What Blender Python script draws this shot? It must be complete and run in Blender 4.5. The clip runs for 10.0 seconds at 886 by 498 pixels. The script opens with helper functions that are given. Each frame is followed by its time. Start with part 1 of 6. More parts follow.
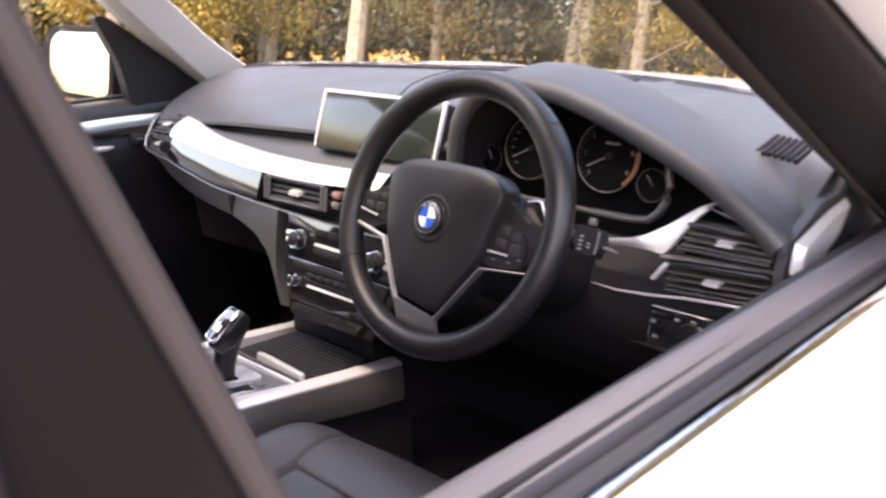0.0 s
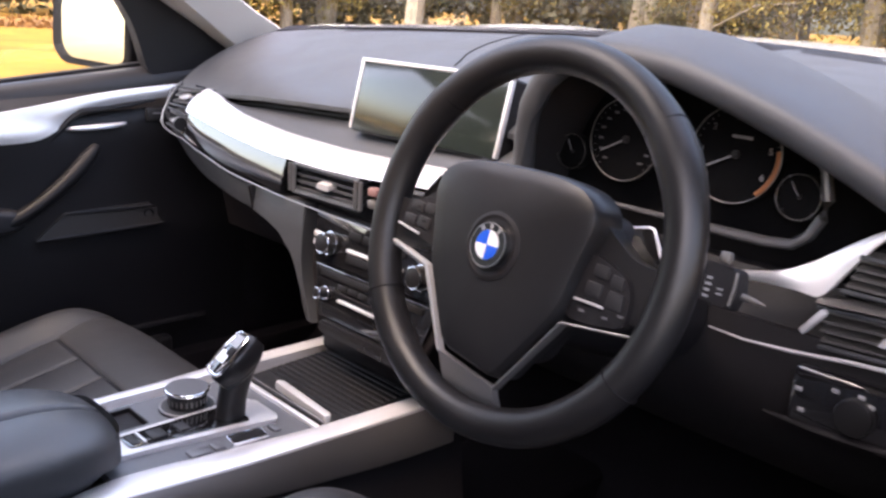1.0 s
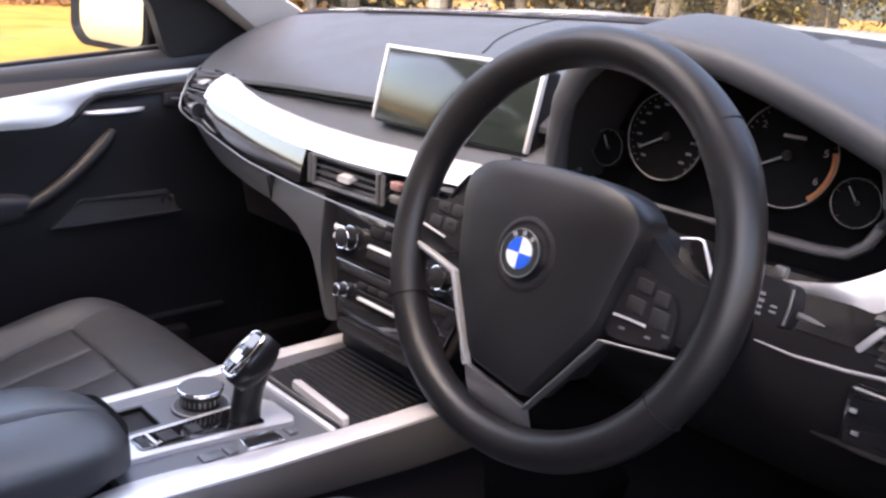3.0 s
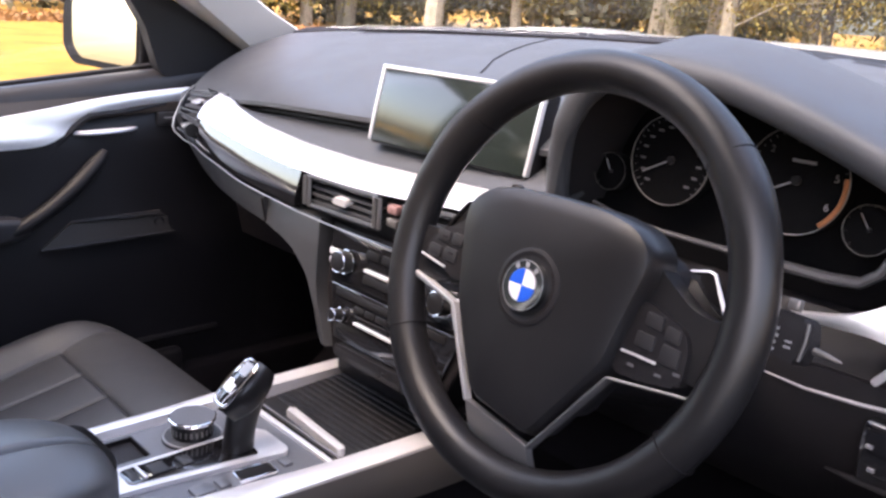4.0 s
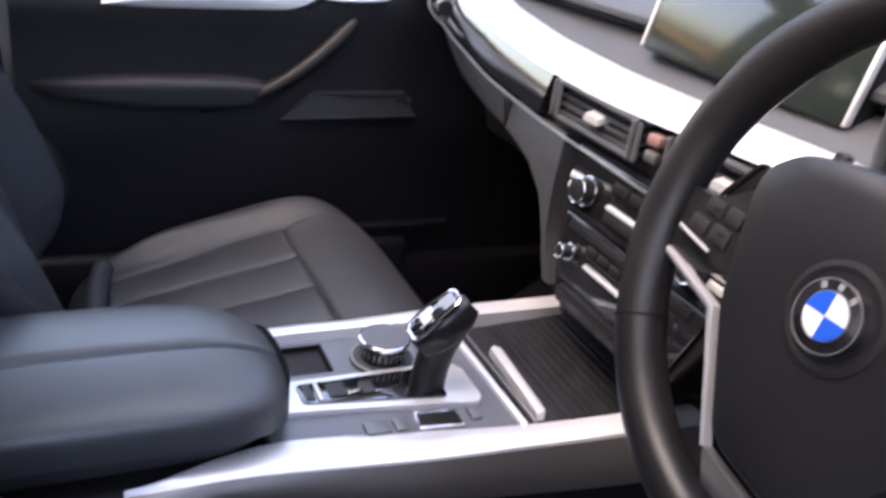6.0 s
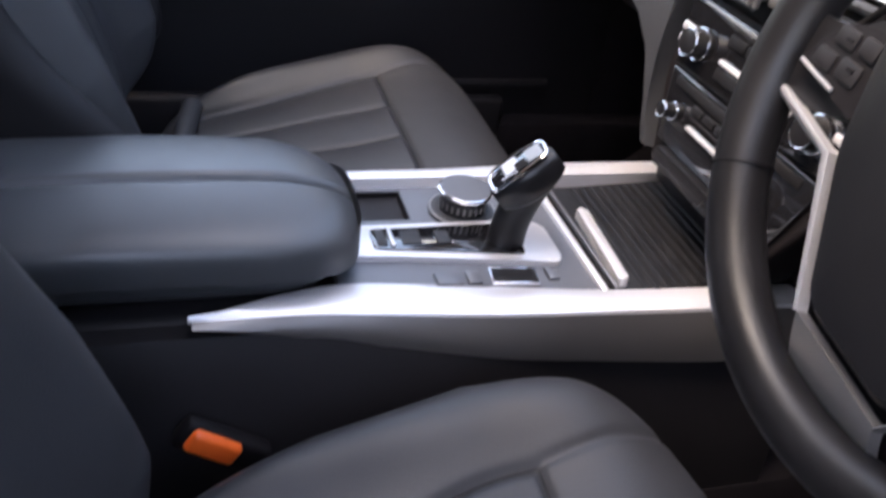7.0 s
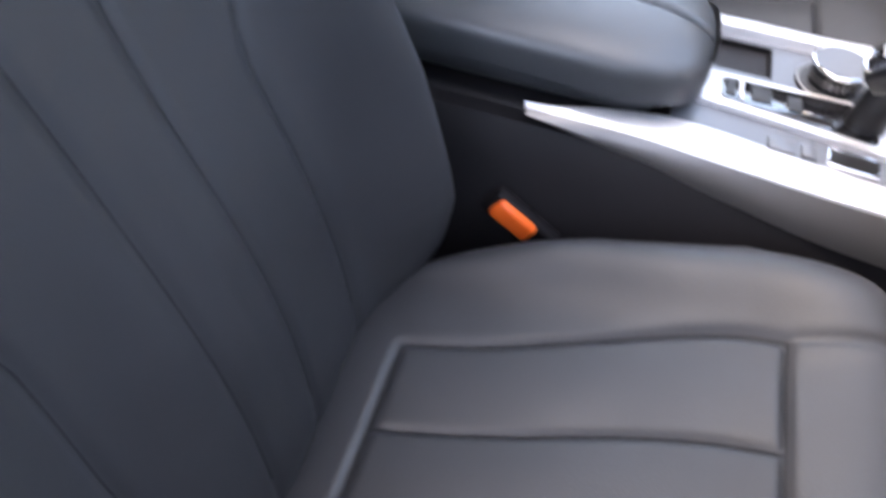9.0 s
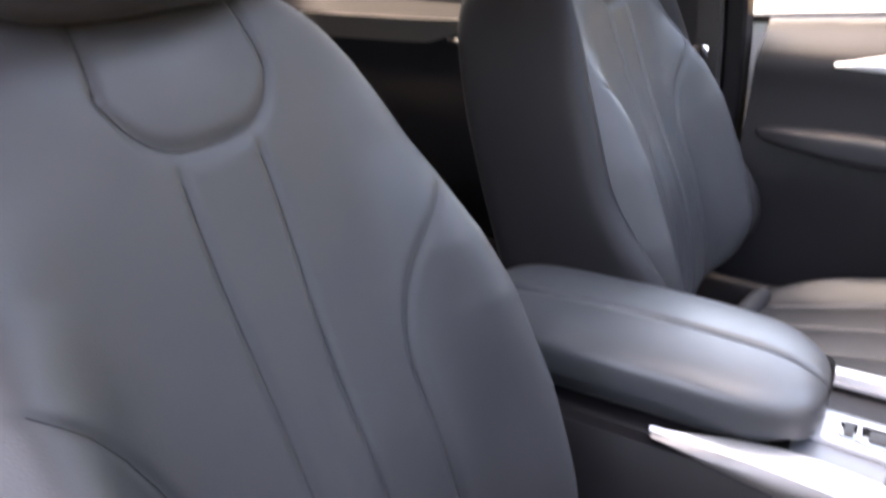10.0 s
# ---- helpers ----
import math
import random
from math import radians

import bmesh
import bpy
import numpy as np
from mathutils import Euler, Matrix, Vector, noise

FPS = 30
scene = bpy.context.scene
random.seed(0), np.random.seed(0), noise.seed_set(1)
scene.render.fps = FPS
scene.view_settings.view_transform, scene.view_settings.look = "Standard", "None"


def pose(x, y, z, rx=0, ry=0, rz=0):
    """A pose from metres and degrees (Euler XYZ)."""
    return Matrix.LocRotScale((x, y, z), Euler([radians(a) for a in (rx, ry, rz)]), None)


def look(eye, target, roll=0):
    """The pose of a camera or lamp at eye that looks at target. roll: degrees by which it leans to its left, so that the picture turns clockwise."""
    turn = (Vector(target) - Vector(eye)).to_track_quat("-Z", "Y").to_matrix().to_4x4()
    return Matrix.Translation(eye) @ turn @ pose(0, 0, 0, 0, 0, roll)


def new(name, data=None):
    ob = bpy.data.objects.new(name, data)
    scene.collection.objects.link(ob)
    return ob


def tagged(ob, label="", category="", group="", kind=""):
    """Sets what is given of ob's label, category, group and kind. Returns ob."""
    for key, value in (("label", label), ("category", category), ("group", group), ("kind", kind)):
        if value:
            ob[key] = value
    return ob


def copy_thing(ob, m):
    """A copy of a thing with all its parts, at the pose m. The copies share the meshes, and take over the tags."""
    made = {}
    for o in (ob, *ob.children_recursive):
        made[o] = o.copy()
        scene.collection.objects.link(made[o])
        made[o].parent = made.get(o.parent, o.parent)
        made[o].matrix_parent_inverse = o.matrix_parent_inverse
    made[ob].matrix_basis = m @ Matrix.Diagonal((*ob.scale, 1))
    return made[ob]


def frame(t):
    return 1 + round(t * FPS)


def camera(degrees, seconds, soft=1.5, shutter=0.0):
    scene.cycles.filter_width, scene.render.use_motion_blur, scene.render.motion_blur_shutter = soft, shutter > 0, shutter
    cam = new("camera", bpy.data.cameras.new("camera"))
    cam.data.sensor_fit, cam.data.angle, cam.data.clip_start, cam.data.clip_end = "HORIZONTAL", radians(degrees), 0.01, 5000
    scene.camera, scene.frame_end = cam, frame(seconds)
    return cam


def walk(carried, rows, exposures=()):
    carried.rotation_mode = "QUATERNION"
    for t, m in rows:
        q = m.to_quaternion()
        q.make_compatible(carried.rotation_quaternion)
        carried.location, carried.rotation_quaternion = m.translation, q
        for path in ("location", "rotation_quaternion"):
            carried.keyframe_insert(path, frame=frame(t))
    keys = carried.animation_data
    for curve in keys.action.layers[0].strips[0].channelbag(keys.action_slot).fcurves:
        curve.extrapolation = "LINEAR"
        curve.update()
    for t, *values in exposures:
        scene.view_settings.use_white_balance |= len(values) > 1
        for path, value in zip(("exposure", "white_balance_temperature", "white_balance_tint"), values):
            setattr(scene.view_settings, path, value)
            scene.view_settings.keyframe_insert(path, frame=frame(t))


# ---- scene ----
cam = camera(54.3, 10.0, soft=2.6, shutter=0.5)
PATH = [
    (0, (1.104, -0.753, 1.338), (-0.2, 0.695, 0.891), 3.3),
    (0.5, (0.987, -0.613, 1.336), (-0.372, 0.76, 0.819), 3.9),
    (1, (0.894, -0.538, 1.332), (-0.486, 0.808, 0.801), 3.4),
    (1.5, (0.857, -0.511, 1.331), (-0.536, 0.807, 0.765), 3.4),
    (2, (0.854, -0.504, 1.333), (-0.548, 0.801, 0.754), 3.8),
    (3.5, (0.841, -0.504, 1.337), (-0.563, 0.805, 0.776), 4.0),
    (4, (0.825, -0.487, 1.341), (-0.58, 0.83, 0.801), 3.8),
    (4.5, (0.788, -0.455, 1.35), (-0.64, 0.824, 0.78), 4.2),
    (5, (0.741, -0.407, 1.351), (-0.768, 0.742, 0.716), 6.4),
    (5.5, (0.698, -0.378, 1.339), (-0.905, 0.59, 0.637), 6.8),
    (5.7, (0.689, -0.375, 1.336), (-0.933, 0.53, 0.596), 7.3),
    (6.8, (0.65, -0.324, 1.288), (-0.929, 0.277, 0.217), 8.5),
    (7, (0.654, -0.327, 1.281), (-0.908, 0.251, 0.173), 9.0),
    (7.5, (0.659, -0.292, 1.258), (-0.808, 0.104, -0.043), 8.2),
    (8, (0.672, -0.254, 1.243), (-0.676, -0.051, -0.22), 7.9),
    (8.5, (0.689, -0.269, 1.272), (-0.598, -0.269, -0.259), 9.5),
    (9, (0.723, -0.267, 1.298), (-0.617, -0.504, -0.168), 8.1),
    (9.5, (0.792, -0.222, 1.321), (-0.741, -0.842, 0.196), 3.8),
    (9.7, (0.816, -0.196, 1.337), (-0.761, -0.926, 0.345), 3.2),
    (10, (0.85, -0.173, 1.348), (-0.767, -1.017, 0.528), 2.13),
]
EXPOSURES = [(0, 1.6, 7700, 22), (1.0, 1.47, 7400, 22), (4.5, 1.58, 7150, 21), (5.5, 1.55, 7100, 21), (7.0, 1.5, 7150, 18), (7.5, 1.65, 7150, 17), (8.0, 1.98, 7150, 16), (8.5, 2.2, 7250, 15), (9.0, 2.35, 7600, 16), (9.5, 2.62, 8000, 18), (10.0, 2.9, 8300, 20)]
walk(cam, [(t, look(eye, target, roll)) for t, eye, target, roll in PATH], EXPOSURES)


# ---- world and light ----
world = bpy.data.worlds.new("sky")
scene.world = world
world.use_nodes = True
SUN_ELEVATION, SUN_TURN = 62.0, 182.0
wn = world.node_tree.nodes
sky = wn.new("ShaderNodeTexSky")
sky.sky_type, sky.sun_disc = "NISHITA", False
sky.sun_elevation, sky.sun_rotation = radians(SUN_ELEVATION), radians(SUN_TURN)
sky.air_density, sky.dust_density, sky.ozone_density = 1.0, 4.0, 0.8
world.node_tree.links.new(sky.outputs["Color"], wn["Background"].inputs["Color"])
wn["Background"].inputs["Strength"].default_value = 0.5
sun = new("sun", bpy.data.lights.new("sun", "SUN"))
sun.data.energy, sun.data.angle, sun.data.color = 0.2, radians(30.0), (0.96, 0.98, 1.0)
sun.rotation_euler = (radians(90 - SUN_ELEVATION), 0, radians(180 - SUN_TURN))


# ---- mesh helpers ----
def curve(table):
    """A smooth function through (key, value, value...) rows."""
    keys = [row[0] for row in table]
    cols = list(zip(*[row[1:] for row in table]))

    def at(k):
        out = tuple(float(np.interp(k, keys, col)) for col in cols)
        return out if len(out) > 1 else out[0]

    def soft(k, w=0.02):
        vals = [at(k + d * w) for d in (-1.5, -0.75, 0, 0.75, 1.5)]
        if isinstance(vals[0], tuple):
            return tuple(sum(v[i] for v in vals) / 5 for i in range(len(vals[0])))
        return sum(vals) / 5

    return soft


def fade(v, a, b):
    """0 at a, 1 at b, smooth between."""
    k = min(1.0, max(0.0, (v - a) / (b - a)))
    return k * k * (3 - 2 * k)


def empty(name, m=None):
    ob = new(name)
    ob.empty_display_size = 0.05
    if m is not None:
        ob.matrix_basis = m
    return ob


def part(name, bm, material, parent=None, label="", sharp=32):
    """One mesh object from a bmesh, under a thing or a part; its mesh is in the parent's frame."""
    me = bpy.data.meshes.new(name)
    bmesh.ops.recalc_face_normals(bm, faces=bm.faces[:])
    bm.to_mesh(me)
    bm.free()
    me.materials.append(material)
    me.polygons.foreach_set("use_smooth", [True] * len(me.polygons))
    me.set_sharp_from_angle(angle=radians(sharp))
    ob = new(name, me)
    if parent is not None:
        ob.parent = parent
    if label:
        tagged(ob, label)
    return ob


def joined(*bms):
    """All the bmeshes as one."""
    first = bms[0]
    for other in bms[1:]:
        me = bpy.data.meshes.new("tmp")
        other.to_mesh(me)
        other.free()
        first.from_mesh(me)
        bpy.data.meshes.remove(me)
    return first


def moved(bm, m):
    bmesh.ops.transform(bm, matrix=m, verts=bm.verts[:])
    return bm


def box(cx, cy, cz, sx, sy, sz, bevel=0.003, seg=2, m=None):
    bm = bmesh.new()
    bmesh.ops.create_cube(bm, size=1.0)
    bmesh.ops.scale(bm, vec=(sx, sy, sz), verts=bm.verts[:])
    if bevel:
        bmesh.ops.bevel(bm, geom=bm.edges[:], offset=min(bevel, 0.45 * min(sx, sy, sz)), segments=seg, profile=0.5, affect="EDGES")
    bmesh.ops.translate(bm, vec=(cx, cy, cz), verts=bm.verts[:])
    return moved(bm, m) if m is not None else bm


def prism(outline, depth, bevel=0.002, seg=2, m=None):
    """An outline in x and y, from z = -depth to 0, with rounded edges."""
    bm = bmesh.new()
    top = [bm.verts.new((x, y, 0)) for x, y in outline]
    low = [bm.verts.new((x, y, -depth)) for x, y in outline]
    bm.faces.new(top)
    bm.faces.new(low[::-1])
    n = len(outline)
    for i in range(n):
        bm.faces.new((top[i], low[i], low[(i + 1) % n], top[(i + 1) % n]))
    if bevel:
        rim = [e for e in bm.edges if abs(e.verts[0].co.z - e.verts[1].co.z) < 1e-6 and e.verts[0].co.z > -1e-6]
        bmesh.ops.bevel(bm, geom=rim, offset=bevel, segments=seg, profile=0.5, affect="EDGES")
    return moved(bm, m) if m is not None else bm


def rounded(points, r, n=5):
    """A closed outline with its corners rounded."""
    out = []
    k = len(points)
    for i in range(k):
        p, a, b = Vector(points[i]), Vector(points[i - 1]), Vector(points[(i + 1) % k])
        ri = min(r, 0.45 * (a - p).length, 0.45 * (b - p).length)
        s, e = p + (a - p).normalized() * ri, p + (b - p).normalized() * ri
        for j in range(n + 1):
            f = j / n
            q = s * (1 - f) ** 2 + p * 2 * f * (1 - f) + e * f * f
            out.append((q.x, q.y))
    return out


def loft(rings, closed=True, cap=True):
    """A skin over rings of equally many points."""
    bm = bmesh.new()
    vs = [[bm.verts.new(p) for p in ring] for ring in rings]
    n = len(rings[0])
    for a, b in zip(vs, vs[1:]):
        for i in range(n if closed else n - 1):
            j = (i + 1) % n
            bm.faces.new((a[i], a[j], b[j], b[i]))
    if cap and closed:
        bm.faces.new(vs[0][::-1])
        bm.faces.new(vs[-1])
    return bm


def tube(points, radius, n=12, closed=False, squash=1.0, up=(0, 0, 1)):
    """A round bar along points; radius may be a list."""
    pts = [Vector(p) for p in points]
    k = len(pts)
    rad = radius if isinstance(radius, (list, tuple)) else [radius] * k
    rings = []
    for i, p in enumerate(pts):
        a = pts[i - 1] if (i or closed) else p
        b = pts[(i + 1) % k] if (i < k - 1 or closed) else p
        d = (b - a).normalized()
        s = d.cross(Vector(up))
        s = s.normalized() if s.length > 1e-4 else d.orthogonal().normalized()
        t = s.cross(d).normalized()
        rings.append([p + rad[i] * (s * math.cos(2 * math.pi * j / n) + t * squash * math.sin(2 * math.pi * j / n)) for j in range(n)])
    if closed:
        bm = bmesh.new()
        vs = [[bm.verts.new(q) for q in ring] for ring in rings]
        for i in range(k):
            a, b = vs[i], vs[(i + 1) % k]
            for j in range(n):
                bm.faces.new((a[j], a[(j + 1) % n], b[(j + 1) % n], b[j]))
        return bm
    return loft(rings)


def sheet(fn, us, vs, thick=0.004, down=None):
    """A surface fn(u, v) with a thickness along `down`, or along its own normals."""
    grid = [[Vector(fn(u, v)) for v in vs] for u in us]
    nu, nv = len(us), len(vs)

    def nrm(i, j):
        a = grid[min(i + 1, nu - 1)][j] - grid[max(i - 1, 0)][j]
        b = grid[i][min(j + 1, nv - 1)] - grid[i][max(j - 1, 0)]
        c = a.cross(b)
        return c.normalized() if c.length > 1e-12 else Vector((0, 0, 1))

    bm = bmesh.new()
    top = [[bm.verts.new(grid[i][j]) for j in range(nv)] for i in range(nu)]
    low = [[bm.verts.new(grid[i][j] + (Vector(down) if down else -nrm(i, j)) * thick) for j in range(nv)] for i in range(nu)]
    for i in range(nu - 1):
        for j in range(nv - 1):
            bm.faces.new((top[i][j], top[i + 1][j], top[i + 1][j + 1], top[i][j + 1]))
            bm.faces.new((low[i][j], low[i][j + 1], low[i + 1][j + 1], low[i + 1][j]))
    for i in range(nu - 1):
        for j in (0, nv - 1):
            bm.faces.new((top[i][j], top[i + 1][j], low[i + 1][j], low[i][j]))
    for j in range(nv - 1):
        for i in (0, nu - 1):
            bm.faces.new((top[i][j], top[i][j + 1], low[i][j + 1], low[i][j]))
    return bm


def span(a, b, n):
    return [a + (b - a) * i / (n - 1) for i in range(n)]


def pillow(hx, hy, hz, power=4.0, n=24, shape=None):
    """A rounded, upholstered block, reshaped point by point by shape(x, y, z)."""
    bm = bmesh.new()
    seen = {}

    def vert(p):
        key = tuple(round(c, 5) for c in p)
        if key not in seen:
            q = Vector(p)
            r = (abs(q.x) ** power + abs(q.y) ** power + abs(q.z) ** power) ** (1 / power)
            q = q / r
            q = Vector((q.x * hx, q.y * hy, q.z * hz))
            seen[key] = bm.verts.new(shape(*q) if shape else q)
        return seen[key]

    line = span(-1, 1, n + 1)
    for axis in range(3):
        for side in (-1, 1):
            for i in range(n):
                for j in range(n):
                    corners = []
                    for a, b in ((i, j), (i + 1, j), (i + 1, j + 1), (i, j + 1)):
                        p = [line[a], line[b]]
                        p.insert(axis, side)
                        corners.append(vert(p))
                    try:
                        bm.faces.new(corners if side > 0 else corners[::-1])
                    except ValueError:
                        pass
    return bm


def disc(r, depth, n=40, bevel=0.001, m=None):
    return prism([(r * math.cos(2 * math.pi * i / n), r * math.sin(2 * math.pi * i / n)) for i in range(n)], depth, bevel, 2, m)


def ring(r, tube_r, n=48, m=None, squash=1.0):
    pts = [(r * math.cos(2 * math.pi * i / n), r * math.sin(2 * math.pi * i / n), 0) for i in range(n)]
    bm = tube(pts, tube_r, 8, True, squash)
    return moved(bm, m) if m is not None else bm


# ---- materials ----
def material(name, colour, rough=0.5, metal=0.0, grain=0.0, grain_size=400.0, vary=0.12, vary_size=6.0, coat=0.0, emit=0.0, rough_vary=0.08, cells=False, island=0.0, sheen=0.5):
    mat = bpy.data.materials.new(name)
    mat.use_nodes = True
    nodes, links = mat.node_tree.nodes, mat.node_tree.links
    bsdf = nodes["Principled BSDF"]
    bsdf.inputs["Metallic"].default_value = metal
    bsdf.inputs["Specular IOR Level"].default_value = sheen
    bsdf.inputs["Coat Weight"].default_value = coat
    bsdf.inputs["Coat Roughness"].default_value = 0.04
    coord = nodes.new("ShaderNodeTexCoord")
    broad = nodes.new("ShaderNodeTexNoise")
    broad.inputs["Scale"].default_value, broad.inputs["Detail"].default_value = vary_size, 4.0
    links.new(coord.outputs["Object"], broad.inputs["Vector"])
    ramp = nodes.new("ShaderNodeMapRange")
    ramp.inputs["From Min"].default_value, ramp.inputs["From Max"].default_value = 0.25, 0.75
    ramp.inputs["To Min"].default_value, ramp.inputs["To Max"].default_value = 1 - vary, 1 + vary
    links.new(broad.outputs["Fac"], ramp.inputs["Value"])
    value = ramp.outputs["Result"]
    if island:
        geo = nodes.new("ShaderNodeNewGeometry")
        r2 = nodes.new("ShaderNodeMapRange")
        r2.inputs["To Min"].default_value, r2.inputs["To Max"].default_value = 1 - island, 1 + island
        links.new(geo.outputs["Random Per Island"], r2.inputs["Value"])
        mul = nodes.new("ShaderNodeMath")
        mul.operation = "MULTIPLY"
        links.new(value, mul.inputs[0])
        links.new(r2.outputs["Result"], mul.inputs[1])
        value = mul.outputs["Value"]
    tint = nodes.new("ShaderNodeVectorMath")
    tint.operation = "SCALE"
    tint.inputs[0].default_value = colour
    links.new(value, tint.inputs["Scale"])
    links.new(tint.outputs["Vector"], bsdf.inputs["Base Color"])
    rr = nodes.new("ShaderNodeMapRange")
    rr.inputs["From Min"].default_value, rr.inputs["From Max"].default_value = 0.3, 0.7
    rr.inputs["To Min"].default_value, rr.inputs["To Max"].default_value = max(0.0, rough - rough_vary), min(1.0, rough + rough_vary)
    links.new(broad.outputs["Fac"], rr.inputs["Value"])
    links.new(rr.outputs["Result"], bsdf.inputs["Roughness"])
    if grain:
        tex = nodes.new("ShaderNodeTexVoronoi" if cells else "ShaderNodeTexNoise")
        tex.inputs["Scale"].default_value = grain_size
        links.new(coord.outputs["Object"], tex.inputs["Vector"])
        bump = nodes.new("ShaderNodeBump")
        bump.inputs["Strength"].default_value, bump.inputs["Distance"].default_value = grain, 0.001
        links.new(tex.outputs["Distance" if cells else "Fac"], bump.inputs["Height"])
        links.new(bump.outputs["Normal"], bsdf.inputs["Normal"])
    if emit:
        bsdf.inputs["Emission Color"].default_value = (*colour, 1)
        bsdf.inputs["Emission Strength"].default_value = emit
    return mat


def glass(name, tint=(0.93, 0.96, 0.95)):
    """Thin clear pane: see-through, with a mirror sheen that grows towards glancing angles."""
    mat = bpy.data.materials.new(name)
    mat.use_nodes = True
    nodes, links = mat.node_tree.nodes, mat.node_tree.links
    nodes.remove(nodes["Principled BSDF"])
    clear, gloss, mix, facing, power, scale = (nodes.new(k) for k in ("ShaderNodeBsdfTransparent", "ShaderNodeBsdfGlossy", "ShaderNodeMixShader", "ShaderNodeLayerWeight", "ShaderNodeMath", "ShaderNodeMath"))
    clear.inputs["Color"].default_value = (*tint, 1)
    gloss.inputs["Roughness"].default_value = 0.0
    facing.inputs["Blend"].default_value = 0.5
    power.operation, scale.operation = "POWER", "MULTIPLY_ADD"
    power.inputs[1].default_value = 5.0
    scale.inputs[1].default_value, scale.inputs[2].default_value = 0.5, 0.025
    links.new(facing.outputs["Facing"], power.inputs[0])
    links.new(power.outputs["Value"], scale.inputs[0])
    links.new(scale.outputs["Value"], mix.inputs["Fac"])
    links.new(clear.outputs["BSDF"], mix.inputs[1])
    links.new(gloss.outputs["BSDF"], mix.inputs[2])
    links.new(mix.outputs["Shader"], nodes["Material Output"].inputs["Surface"])
    return mat


DASH = material("soft_dash_plastic", (0.036, 0.0385, 0.043), 0.52, grain=0.3, grain_size=900, vary=0.08)
LOWER_DASH = material("lower_dash_plastic", (0.025, 0.0262, 0.0285), 0.52, grain=0.3, grain_size=900, vary=0.08, sheen=0.4)
DASH_DARK = material("dark_plastic", (0.012, 0.0112, 0.0125), 0.5, grain=0.3, grain_size=900, vary=0.15, sheen=0.22)
PILLAR_DARK = material("pillar_plastic", (0.034, 0.031, 0.030), 0.55, grain=0.3, grain_size=900, vary=0.15, sheen=0.22)
LINING = material("rear_lining", (0.016, 0.015, 0.017), 0.5, grain=0.3, grain_size=900, vary=0.15, sheen=0.22)
DOOR_GREY = material("dark_grey_door_plastic", (0.010, 0.0095, 0.0105), 0.5, grain=0.3, grain_size=900, vary=0.12, sheen=0.17)
LEATHER = material("black_leather", (0.0258, 0.0266, 0.0292), 0.50, grain=0.12, grain_size=600, vary=0.12, vary_size=9, cells=True, sheen=0.5)
# seat leather made paler and cooler for the light on the armrest top
ARM_LEATHER_LIT = material("lit_armrest_leather", (0.048, 0.0515, 0.055), 0.40, grain=0.10, grain_size=700, vary=0.10, vary_size=12, cells=True, sheen=0.8)
HUB = material("hub_vinyl", (0.0085, 0.0083, 0.0094), 0.40, grain=0.15, grain_size=1000, vary=0.12, sheen=0.42)
WHEEL_LEATHER = material("wheel_leather", (0.0085, 0.0082, 0.0090), 0.40, grain=0.10, grain_size=1400, vary=0.2, vary_size=14, cells=True, sheen=0.42)
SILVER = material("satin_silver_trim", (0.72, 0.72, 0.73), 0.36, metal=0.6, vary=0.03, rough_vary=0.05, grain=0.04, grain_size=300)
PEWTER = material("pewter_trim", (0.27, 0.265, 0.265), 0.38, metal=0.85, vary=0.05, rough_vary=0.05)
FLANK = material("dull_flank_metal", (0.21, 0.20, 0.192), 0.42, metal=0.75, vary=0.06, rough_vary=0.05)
FRAME_BLACK = material("frame_black", (0.006, 0.0050, 0.0050), 0.55, vary=0.35, vary_size=6, rough_vary=0.1, sheen=0.06)
SATIN = material("satin_black", (0.010, 0.010, 0.011), 0.30, vary=0.15, rough_vary=0.06, sheen=0.4)
STACK_KEY = material("flat_black_keys", (0.009, 0.009, 0.010), 0.5, vary=0.1, sheen=0.18)
KEY_BLACK = material("black_keys", (0.018, 0.018, 0.019), 0.45, vary=0.1, sheen=0.4)
GLOSS = material("gloss_black", (0.008, 0.008, 0.009), 0.06, vary=0.1, rough_vary=0.02, coat=1.0, sheen=0.8)
CHROME = material("chrome", (0.86, 0.86, 0.88), 0.09, metal=1.0, vary=0.02, rough_vary=0.03)
SCREEN = material("dark_screen_glass", (0.014, 0.019, 0.0165), 0.13, vary=0.05, rough_vary=0.02, sheen=0.75)
CARPET = material("black_carpet", (0.013, 0.0115, 0.0135), 0.95, grain=0.8, grain_size=500, vary=0.25, vary_size=30, sheen=0.1)
PILLAR = material("light_grey_pillar_cloth", (0.50, 0.475, 0.445), 0.85, grain=0.3, grain_size=700, vary=0.06)
RUBBER = material("black_rubber", (0.008, 0.007, 0.008), 0.6, grain=0.2, grain_size=400, sheen=0.15)
PAINT = material("white_paint", (0.80, 0.80, 0.80), 0.22, vary=0.02, rough_vary=0.03, coat=0.8)
ORANGE = material("orange_plastic", (0.85, 0.13, 0.02), 0.4, vary=0.06)
RED = material("dull_red_plastic", (0.20, 0.115, 0.11), 0.4, vary=0.05)
BLUE = material("blue_enamel", (0.01, 0.085, 0.50), 0.3, vary=0.05, sheen=0.2)
WHITE = material("white_enamel", (0.62, 0.63, 0.66), 0.3, vary=0.03, sheen=0.2)
MARK = material("pale_print", (0.24, 0.24, 0.25), 0.5, vary=0.05, sheen=0.2)
MARK_DIM = material("dim_print", (0.10, 0.10, 0.105), 0.5, vary=0.05, sheen=0.2)
